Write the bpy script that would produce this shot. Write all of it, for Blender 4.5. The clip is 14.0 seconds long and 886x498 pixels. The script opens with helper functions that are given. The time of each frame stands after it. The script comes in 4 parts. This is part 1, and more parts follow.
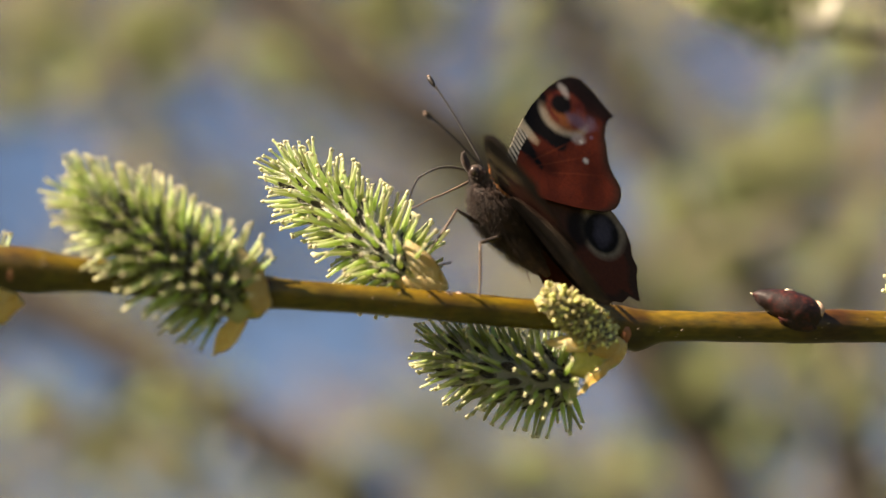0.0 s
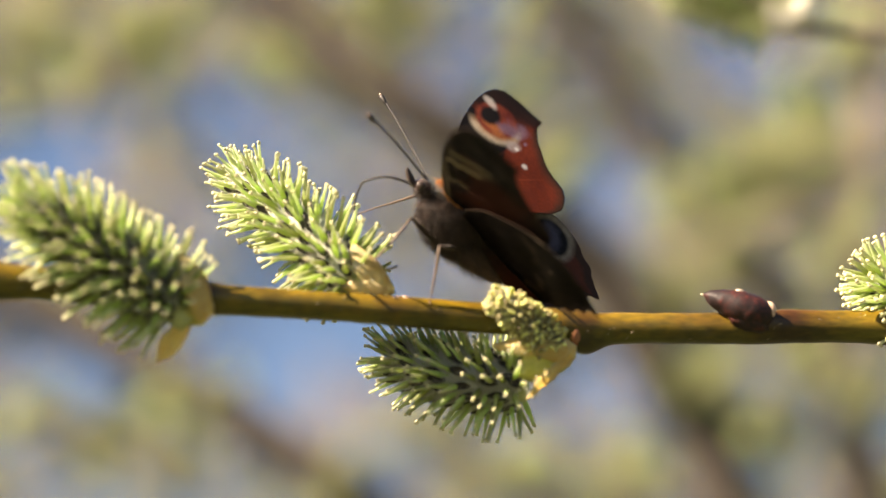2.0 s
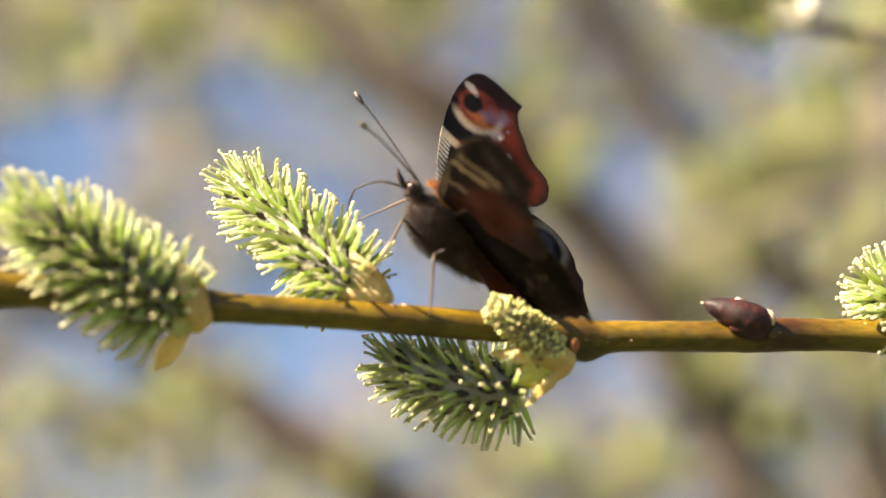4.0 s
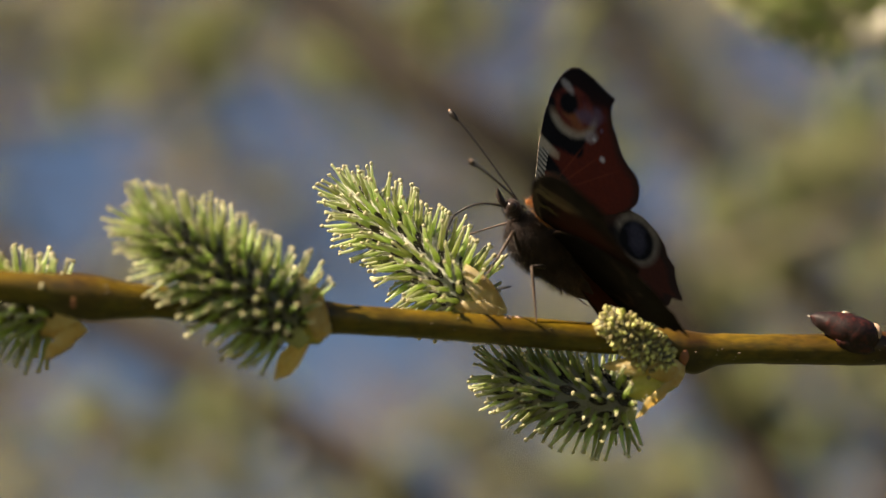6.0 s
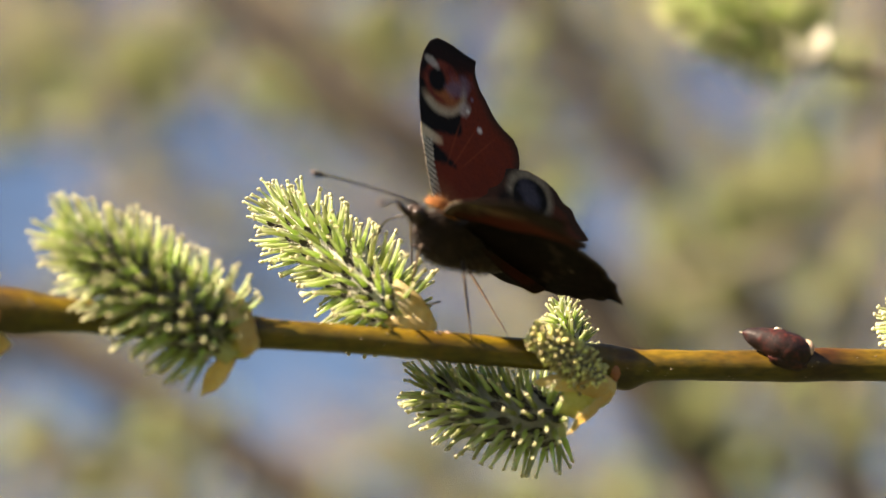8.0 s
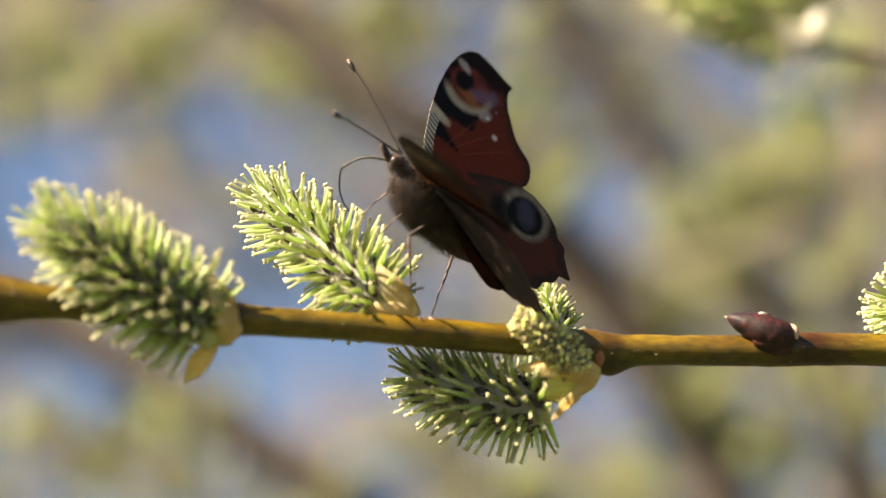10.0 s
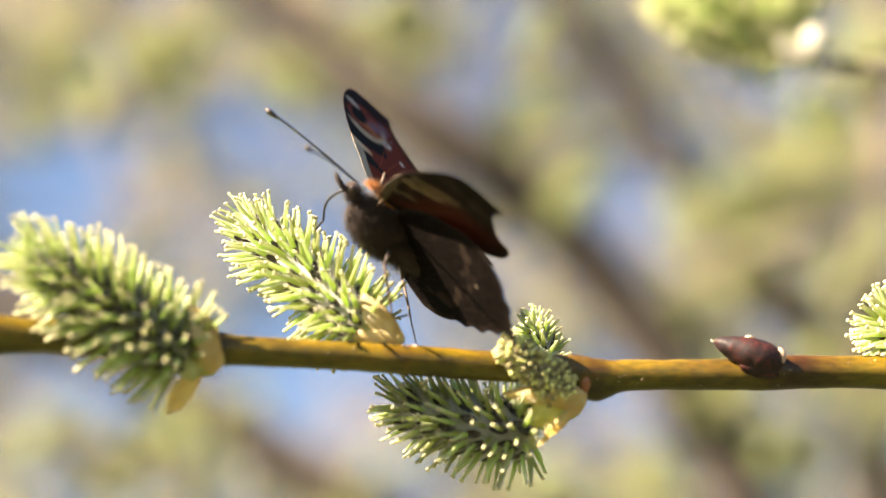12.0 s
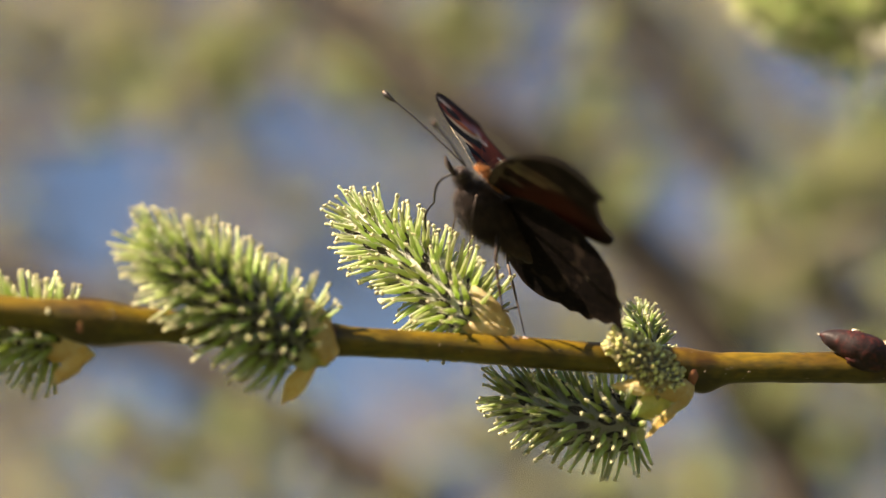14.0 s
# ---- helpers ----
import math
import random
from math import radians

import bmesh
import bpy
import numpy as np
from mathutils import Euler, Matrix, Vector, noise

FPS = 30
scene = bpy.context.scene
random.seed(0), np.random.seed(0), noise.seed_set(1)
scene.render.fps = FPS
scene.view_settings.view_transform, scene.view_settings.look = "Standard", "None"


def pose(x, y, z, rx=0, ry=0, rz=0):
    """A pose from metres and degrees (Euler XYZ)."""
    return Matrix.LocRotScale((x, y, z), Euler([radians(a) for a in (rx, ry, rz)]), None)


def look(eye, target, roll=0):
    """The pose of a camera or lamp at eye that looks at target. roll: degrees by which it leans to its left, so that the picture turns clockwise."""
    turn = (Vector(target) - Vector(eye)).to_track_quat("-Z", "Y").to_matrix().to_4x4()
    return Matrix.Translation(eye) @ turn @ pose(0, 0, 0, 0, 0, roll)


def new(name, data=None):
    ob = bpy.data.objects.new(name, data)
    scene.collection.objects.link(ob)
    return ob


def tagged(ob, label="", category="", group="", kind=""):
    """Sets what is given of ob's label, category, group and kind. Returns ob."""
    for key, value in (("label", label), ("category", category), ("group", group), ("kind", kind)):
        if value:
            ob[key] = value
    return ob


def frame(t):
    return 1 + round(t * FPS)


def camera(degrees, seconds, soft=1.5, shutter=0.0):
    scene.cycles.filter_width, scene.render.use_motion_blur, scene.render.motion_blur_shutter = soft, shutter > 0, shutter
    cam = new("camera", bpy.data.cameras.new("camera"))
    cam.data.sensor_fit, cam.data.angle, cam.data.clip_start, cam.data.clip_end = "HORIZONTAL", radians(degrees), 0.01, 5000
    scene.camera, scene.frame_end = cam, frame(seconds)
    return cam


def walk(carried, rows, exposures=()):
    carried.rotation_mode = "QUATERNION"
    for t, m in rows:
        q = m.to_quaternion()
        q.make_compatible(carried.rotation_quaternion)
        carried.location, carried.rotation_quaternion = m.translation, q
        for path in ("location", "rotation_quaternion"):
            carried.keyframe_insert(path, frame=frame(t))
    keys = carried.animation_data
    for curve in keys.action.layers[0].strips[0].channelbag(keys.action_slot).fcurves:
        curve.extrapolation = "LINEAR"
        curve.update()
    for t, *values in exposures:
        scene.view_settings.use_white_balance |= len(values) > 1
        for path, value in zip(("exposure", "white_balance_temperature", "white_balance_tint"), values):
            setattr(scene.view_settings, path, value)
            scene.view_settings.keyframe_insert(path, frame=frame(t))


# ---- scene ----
# ---- camera ----
MM = 0.001
TILT = 20.0
# the twig hangs at head height and is looked up at: all of it is laid out in millimetres in a tilted frame
G = Matrix.Translation((0, 0, 1.75)) @ pose(0, 0, 0, TILT)

cam = camera(20, 14.0, soft=1.38)
cam.data.dof.use_dof = True
cam.data.dof.focus_distance = 0.452
cam.data.dof.aperture_fstop = 6.1


def view(eye, turn):
    """A camera pose from an eye in millimetres and degrees of yaw, pitch and roll."""
    e = Vector(eye) * MM
    a, b = radians(turn[0]), radians(turn[1])
    ahead = Vector((-math.sin(a) * math.cos(b), math.cos(a) * math.cos(b), math.sin(b)))
    return G @ look(e, e + ahead, turn[2])


BASE = 1.66
EYES = [
    (0, (-6.73, -446.14, -5.29), (-0.894, 0.023, 0.486)),
    (0.5, (-5.41, -445.29, -4.80), (-0.499, -0.117, 0.283)),
    (1, (-3.04, -446.35, 0.35), (-0.579, 0.278, 0.421)),
    (1.5, (2.19, -445.18, -3.48), (-0.539, 0.159, 0.112)),
    (2, (7.43, -442.29, -3.85), (-0.272, -0.079, -0.123)),
    (2.2, (3.32, -442.13, -0.83), (-0.698, -0.230, -0.130)),
    (4.3, (12.27, -441.73, 2.54), (0.563, -0.600, -0.073)),
    (4.5, (11.91, -441.55, 4.65), (0.754, -0.478, -0.197)),
    (5, (5.05, -444.42, 2.61), (0.830, -0.630, -0.154)),
    (5.5, (-3.75, -447.01, -0.80), (0.748, -0.062, 0.224)),
    (6, (-9.02, -448.86, 0.36), (0.153, -0.157, 0.249)),
    (6.5, (-9.22, -449.01, -1.94), (-0.615, -0.072, 0.493)),
    (7, (-7.96, -446.89, -0.31), (-0.715, 0.330, 0.280)),
    (7.5, (-5.08, -445.98, -0.97), (-0.837, 0.433, 0.321)),
    (7.7, (-4.82, -445.45, -2.31), (-0.899, 0.555, 0.400)),
    (9.8, (-0.60, -444.05, -0.01), (-0.606, -0.006, 0.128)),
    (10, (0.86, -444.46, -1.60), (-0.540, 0.119, 0.178)),
    (10.5, (2.93, -443.88, 1.82), (-0.435, 0.139, -0.018)),
    (11, (5.84, -444.51, 4.49), (0.195, 0.374, -0.093)),
    (11.5, (3.62, -444.61, 6.57), (0.454, 0.151, -0.326)),
    (12, (9.36, -442.92, 3.81), (0.194, 0.026, -0.465)),
    (12.5, (8.70, -442.44, 3.16), (1.050, -0.137, -0.539)),
    (13, (4.91, -444.77, 6.03), (1.226, -0.072, -0.735)),
    (13.5, (-0.13, -446.65, 4.90), (1.078, 0.082, -0.468)),
    (14, (-4.48, -448.06, 2.70), (0.903, 0.023, -0.253)),
]
walk(cam, [(t, view(e, a)) for t, e, a in EYES],
     exposures=[(t, e + BASE, 8900, 18) for t, e in ((0, 0.15), (0.5, 0.05), (1, 0.1), (2, 0.6), (4.5, 0.85), (5, 0.55), (5.5, -0.05), (6, -0.4), (6.5, -0.36), (7, 0.12), (7.5, 0.35), (10, 0.55), (11, 0.88), (11.5, 1.0), (12, 1.08), (12.5, 1.05), (13, 0.72), (13.5, 0.32), (14, 0.18))])

# ---- light ----
SUN = (G.to_3x3() @ Vector((-0.70, -0.11, 0.70))).normalized()
world = bpy.data.worlds.new("sky")
scene.world = world
world.use_nodes = True
wn = world.node_tree.nodes
sky = wn.new("ShaderNodeTexSky")
sky.sky_type = "NISHITA"
sky.sun_disc = False
sky.sun_elevation = math.asin(SUN.z)
sky.sun_rotation = math.atan2(SUN.x, SUN.y)
sky.ozone_density = 7.0
sky.air_density = 1.0
sky.dust_density = 0.3
wn["Background"].inputs["Strength"].default_value = 0.039
world.node_tree.links.new(sky.outputs[0], wn["Background"].inputs["Color"])
lamp = bpy.data.lights.new("sun", "SUN")
lamp.energy = 5.0
lamp.angle = radians(0.5)
lamp.color = (1.0, 0.96, 0.89)
sun = new("sun", lamp)
sun.matrix_basis = look(SUN * 5, (0, 0, 0))

# ---- materials ----


def material(name, colors, scale=400, rough=0.6, bump=0.2, fine=4.0, through_light=0.0, glow_color=None,
             spec=0.4, random_tint=0.0, attribute="", glow_attribute="", along=None, stretch=(1, 1, 1), sheen=0.0):
    """Colours mixed by two sizes of noise, with relief; through_light lets light pass as in a leaf."""
    m = bpy.data.materials.new(name)
    m.use_nodes = True
    n, l = m.node_tree.nodes, m.node_tree.links
    p = n["Principled BSDF"]
    out = n["Material Output"]
    p.inputs["Roughness"].default_value = rough
    p.inputs["Specular IOR Level"].default_value = spec
    if sheen:
        p.inputs["Sheen Weight"].default_value = sheen
    tc = n.new("ShaderNodeTexCoord")
    mp = n.new("ShaderNodeMapping")
    mp.inputs["Scale"].default_value = stretch
    l.new(tc.outputs["Object"], mp.inputs["Vector"])
    big = n.new("ShaderNodeTexNoise")
    big.inputs["Scale"].default_value = scale
    big.inputs["Detail"].default_value = 4
    small = n.new("ShaderNodeTexNoise")
    small.inputs["Scale"].default_value = scale * fine
    small.inputs["Detail"].default_value = 3
    l.new(mp.outputs[0], big.inputs["Vector"])
    l.new(mp.outputs[0], small.inputs["Vector"])
    add = n.new("ShaderNodeMath")
    add.operation = "MULTIPLY_ADD"
    add.inputs[1].default_value = 0.4
    l.new(small.outputs["Fac"], add.inputs[0])
    sub = n.new("ShaderNodeMath")
    sub.operation = "MULTIPLY"
    sub.inputs[1].default_value = 0.6
    l.new(big.outputs["Fac"], sub.inputs[0])
    l.new(sub.outputs[0], add.inputs[2])
    ramp = n.new("ShaderNodeValToRGB")
    e = ramp.color_ramp.elements
    k = len(colors)
    for i, c in enumerate(colors):
        at = 0.32 + 0.36 * (i / max(1, k - 1))
        el = e[i] if i < 2 else e.new(at)
        el.position, el.color = at, (*c, 1)
    l.new(add.outputs[0], ramp.inputs[0])
    color = ramp.outputs[0]
    if attribute:
        at = n.new("ShaderNodeVertexColor")
        at.layer_name = attribute
        mix = n.new("ShaderNodeMix")
        mix.data_type, mix.blend_type = "RGBA", "MULTIPLY"
        mix.inputs[0].default_value = 1.0
        l.new(at.outputs["Color"], mix.inputs[6])
        l.new(color, mix.inputs[7])
        color = mix.outputs[2]
    if along:
        # a change of colour from the foot of a small piece to its end
        lo, hi, tip = along
        sep = n.new("ShaderNodeSeparateXYZ")
        l.new(tc.outputs["Object"], sep.inputs[0])
        rng = n.new("ShaderNodeMapRange")
        rng.inputs[1].default_value, rng.inputs[2].default_value = lo, hi
        l.new(sep.outputs[2], rng.inputs[0])
        mix = n.new("ShaderNodeMix")
        mix.data_type = "RGBA"
        l.new(rng.outputs[0], mix.inputs[0])
        l.new(color, mix.inputs[6])
        mix.inputs[7].default_value = (*tip, 1)
        color = mix.outputs[2]
    if random_tint:
        info = n.new("ShaderNodeObjectInfo")
        hsv = n.new("ShaderNodeHueSaturation")
        rng = n.new("ShaderNodeMapRange")
        rng.inputs[3].default_value, rng.inputs[4].default_value = 1 - random_tint, 1 + random_tint
        l.new(info.outputs["Random"], rng.inputs[0])
        l.new(rng.outputs[0], hsv.inputs["Value"])
        rng2 = n.new("ShaderNodeMapRange")
        rng2.inputs[3].default_value, rng2.inputs[4].default_value = 0.5 - random_tint * 0.06, 0.5 + random_tint * 0.06
        l.new(info.outputs["Random"], rng2.inputs[0])
        l.new(rng2.outputs[0], hsv.inputs["Hue"])
        l.new(color, hsv.inputs["Color"])
        color = hsv.outputs[0]
    l.new(color, p.inputs["Base Color"])
    if bump:
        b = n.new("ShaderNodeBump")
        b.inputs["Strength"].default_value = bump
        b.inputs["Distance"].default_value = 0.0003
        l.new(add.outputs[0], b.inputs["Height"])
        l.new(b.outputs[0], p.inputs["Normal"])
    if through_light:
        tr = n.new("ShaderNodeBsdfTranslucent")
        if glow_attribute:
            ga = n.new("ShaderNodeVertexColor")
            ga.layer_name = glow_attribute
            l.new(ga.outputs["Color"], tr.inputs[0])
        elif glow_color:
            g = n.new("ShaderNodeMix")
            g.data_type, g.blend_type = "RGBA", "MULTIPLY"
            g.inputs[0].default_value = 1.0
            l.new(color, g.inputs[6])
            g.inputs[7].default_value = (*glow_color, 1)
            l.new(g.outputs[2], tr.inputs[0])
        else:
            l.new(color, tr.inputs[0])
        mx = n.new("ShaderNodeMixShader")
        mx.inputs[0].default_value = through_light
        l.new(p.outputs[0], mx.inputs[1])
        l.new(tr.outputs[0], mx.inputs[2])
        l.new(mx.outputs[0], out.inputs["Surface"])
    return m


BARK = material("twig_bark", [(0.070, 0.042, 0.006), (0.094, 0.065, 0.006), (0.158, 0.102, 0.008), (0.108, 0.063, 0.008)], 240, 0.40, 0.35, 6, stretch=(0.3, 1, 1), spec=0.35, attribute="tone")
NODE = material("node_bark", [(0.10, 0.05, 0.02), (0.26, 0.09, 0.05), (0.20, 0.12, 0.03)], 350, 0.5, 0.35)
PISTIL = material("pistil", [(0.39, 0.51, 0.14), (0.48, 0.58, 0.23), (0.60, 0.67, 0.39)], 500, 0.3, 0.15, through_light=0.62, random_tint=0.25,
                  along=(0.0030, 0.0066, (0.58, 0.61, 0.42)))
STIGMA = material("stigma", [(0.55, 0.53, 0.29), (0.64, 0.61, 0.38), (0.69, 0.66, 0.50)], 900, 0.5, 0.2, through_light=0.25, random_tint=0.18)
SCALE = material("dark_scale", [(0.012, 0.010, 0.008), (0.03, 0.024, 0.02), (0.06, 0.05, 0.04)], 600, 0.6, 0.2, random_tint=0.3)
AXIS = material("catkin_axis", [(0.42, 0.50, 0.22), (0.54, 0.60, 0.36)], 400, 0.6, 0.3, through_light=0.35)
HAIR = material("silky_hair", [(0.74, 0.76, 0.64), (0.82, 0.83, 0.75)], 600, 0.4, 0.0, through_light=0.45)
BEAD = material("closed_pistil", [(0.32, 0.31, 0.22), (0.42, 0.41, 0.27), (0.54, 0.52, 0.31)], 1500, 0.6, 0.4, through_light=0.35, random_tint=0.55,
                along=(0.0005, 0.0014, (0.62, 0.59, 0.27)))
BRACT = material("bract", [(0.80, 0.60, 0.24), (0.90, 0.77, 0.44), (0.94, 0.88, 0.66)], 220, 0.45, 0.3, 5, through_light=0.75)
BRACT_PEACH = material("peach_bract", [(0.80, 0.64, 0.32), (0.87, 0.77, 0.50), (0.92, 0.88, 0.73)], 220, 0.35, 0.3, 5, through_light=0.8)
BRACT_GREEN = material("green_bract", [(0.66, 0.66, 0.22), (0.78, 0.76, 0.34), (0.86, 0.76, 0.42)], 200, 0.45, 0.3, 5, through_light=0.75)
BUDSKIN = material("bud_skin", [(0.005, 0.003, 0.004), (0.016, 0.006, 0.006), (0.075, 0.014, 0.011)], 230, 0.58, 0.7, 5, spec=0.3)
SPECK = material("corky_speck", [(0.05, 0.04, 0.03), (0.16, 0.12, 0.08), (0.3, 0.25, 0.18)], 900, 0.8, 0.3)
SCAR = material("leaf_scar", [(0.36, 0.22, 0.15), (0.54, 0.38, 0.28)], 700, 0.7, 0.4)
PALE = material("pale_tip", [(0.72, 0.62, 0.44), (0.85, 0.78, 0.62)], 900, 0.6, 0.1)
PALE_BRACT = material("pale_bract", [(0.54, 0.52, 0.42), (0.64, 0.62, 0.55)], 300, 0.5, 0.2, through_light=0.4)
FUR = material("dark_fur", [(0.012, 0.0065, 0.0045), (0.025, 0.013, 0.009), (0.056, 0.029, 0.019)], 500, 0.8, 0.4, sheen=0.1)
FUR_RED = material("orange_fur", [(0.28, 0.10, 0.025), (0.46, 0.17, 0.045)], 700, 0.8, 0.3)
EYE_DARK = material("insect_eye", [(0.015, 0.01, 0.008), (0.04, 0.025, 0.02)], 900, 0.3, 0.1)
LEG = material("insect_leg", [(0.03, 0.02, 0.014), (0.16, 0.10, 0.065)], 900, 0.55, 0.2)
HORN = material("antenna_dark", [(0.008, 0.007, 0.006), (0.028, 0.02, 0.016)], 1500, 0.5, 0.2)
WING_TOP = material("wing_upper", [(0.72, 0.72, 0.72), (1.0, 1.0, 1.0)], 1500, 0.7, 0.25, 3, through_light=0.3, glow_color=(1.0, 0.8, 0.6), attribute="pattern", spec=0.1)
WING_UNDER = material("wing_under", [(0.7, 0.7, 0.7), (1.0, 1.0, 1.0)], 1500, 0.75, 0.25, 3, through_light=0.25, glow_attribute="glow", attribute="pattern", spec=0.05)
BACK_BARK = material("old_bark", [(0.026, 0.021, 0.018), (0.052, 0.042, 0.035), (0.092, 0.074, 0.062)], 60, 0.85, 0.6)
BACK_TWIG = material("thin_twig_bark", [(0.10, 0.082, 0.06), (0.165, 0.135, 0.10), (0.25, 0.21, 0.165)], 80, 0.7, 0.3)
BACK_CATKIN = material("catkin_green", [(0.29, 0.32, 0.135), (0.38, 0.41, 0.20), (0.49, 0.50, 0.31)], 120, 0.6, 0.3, through_light=0.5, random_tint=0.3)
GRASS = material("meadow", [(0.024, 0.030, 0.012), (0.042, 0.050, 0.020), (0.075, 0.072, 0.036)], 0.8, 0.9, 0.4, 12)

# ---- mesh helpers ----


def rod(path, radii, sides=8, caps=True):
    """Vertices and faces of a tube along a path; all in the path's unit."""
    path = [Vector(p) for p in path]
    verts, faces = [], []
    t0 = (path[1] - path[0]).normalized()
    ref = Vector((0, 0, 1)) if abs(t0.z) < 0.9 else Vector((1, 0, 0))
    nrm = (ref - t0 * ref.dot(t0)).normalized()
    k = len(path)
    for i, p in enumerate(path):
        t = (path[min(i + 1, k - 1)] - path[max(i - 1, 0)]).normalized()
        nrm = (nrm - t * nrm.dot(t)).normalized()
        bi = t.cross(nrm)
        for j in range(sides):
            a = 2 * math.pi * j / sides
            verts.append(p + (nrm * math.cos(a) + bi * math.sin(a)) * radii[i])
    for i in range(k - 1):
        for j in range(sides):
            a, b = i * sides + j, i * sides + (j + 1) % sides
            faces.append((a, b, b + sides, a + sides))
    if caps:
        faces.append(tuple(range(sides - 1, -1, -1)))
        faces.append(tuple((k - 1) * sides + j for j in range(sides)))
    return verts, faces


def shape(name, verts, faces, mats, unit=MM, smooth=True, index=None):
    me = bpy.data.meshes.new(name)
    me.from_pydata([tuple(Vector(v) * unit) for v in verts], [], faces)
    for m in (mats if isinstance(mats, (list, tuple)) else [mats]):
        me.materials.append(m)
    if smooth:
        me.polygons.foreach_set("use_smooth", [True] * len(me.polygons))
    if index:
        me.polygons.foreach_set("material_index", index)
    me.update()
    return me


def join(*pieces):
    verts, faces = [], []
    for v, f in pieces:
        k = len(verts)
        verts += list(v)
        faces += [tuple(i + k for i in g) for g in f]
    return verts, faces


def part(name, me, parent, label="", m=None):
    ob = new(name, me)
    ob.parent = parent
    if m is not None:
        ob.matrix_basis = m
    if label:
        ob["label"] = label
    return ob


def thing(name, label, category, m, group="", kind=""):
    ob = new(name)
    ob.empty_display_size = 0.005
    ob.matrix_basis = m
    return tagged(ob, label, category, group, kind)


def smooth_path(points, steps=8):
    """A Catmull-Rom line through the points."""
    p = [Vector(a) for a in points]
    p = [2 * p[0] - p[1]] + p + [2 * p[-1] - p[-2]]
    out = []
    for i in range(1, len(p) - 2):
        for s in range(steps):
            t = s / steps
            a, b, c, d = p[i - 1], p[i], p[i + 1], p[i + 2]
            out.append(0.5 * (2 * b + (c - a) * t + (2 * a - 5 * b + 4 * c - d) * t * t + (3 * b - a - 3 * c + d) * t ** 3))
    out.append(p[-2])
    return out


def ball(center, radii, turn=None, rings=10, sides=14, wobble=0.0):
    verts, faces = [], []
    c = Vector(center)
    for i in range(rings + 1):
        a = math.pi * i / rings
        for j in range(sides):
            b = 2 * math.pi * j / sides
            v = Vector((math.cos(a) * radii[0], math.sin(a) * math.cos(b) * radii[1], math.sin(a) * math.sin(b) * radii[2]))
            if wobble:
                v *= 1 + wobble * noise.noise(v * 1.3)
            if turn:
                v = turn @ v
            verts.append(c + v)
    for i in range(rings):
        for j in range(sides):
            a, b = i * sides + j, i * sides + (j + 1) % sides
            faces.append((a, b, b + sides, a + sides))
    return verts, faces


def frame_along(d, about=None):
    """A turn whose z points along d."""
    q = Vector(d).to_track_quat("Z", "Y").to_matrix()
    if about is not None:
        q = q @ Matrix.Rotation(about, 3, "Z")
    return q


# ---- ground ----
gv, gf = [], []
N = 40
for i in range(N + 1):
    for j in range(N + 1):
        x, y = (i / N - 0.5) * 2, (j / N - 0.5) * 2
        x, y = x * abs(x) ** 1.5 * 1500, y * abs(y) ** 1.5 * 1500
        gv.append((x, y, 0.08 * noise.noise((x * 0.3, y * 0.3, 0)) if abs(x) + abs(y) < 300 else 0))
for i in range(N):
    for j in range(N):
        a = i * (N + 1) + j
        gf.append((a, a + N + 1, a + N + 2, a + 1))
tagged(new("ground", shape("ground", gv, gf, GRASS, unit=1)), "short green and brown spring grass under the willow", "ground", kind="structure")

# ---- the twig ----
LINE = smooth_path([(-175, -38, 2), (-130, -31, -3.2), (-75, -22.5, -8.4), (-65, -21, -9.5), (-51.3, -18, -10.9), (-29.4, -13.6, -12.9), (-8.1, -9, -14.4), (11.8, -5, -16.1),
                    (27.9, -2, -17.4), (34, -1, -18.3), (42.2, 0, -18.5), (62.5, 1, -18.5), (79.8, 3, -18.4), (150, 8, -20), (240, 14, -26), (330, 20, -40)], 22)


def twig_radius(x):
    r = 2.62 + 0.1 * math.sin(x * 0.11)
    if x < -30:
        r += 0.15 * min(1, (-30 - x) / 20)
    if x > 34:
        r += 0.18 * min(1, (x - 34) / 6)
    if x > 80:
        r += (x - 80) * 0.012
    for at, up, wide in ((-30.5, 0.35, 2.2), (32.5, 0.5, 4.0), (-71, 0.8, 6.0), (68, 0.15, 6), (90, 0.5, 4)):
        r += up * math.exp(-((x - at) / wide) ** 2)
    return r


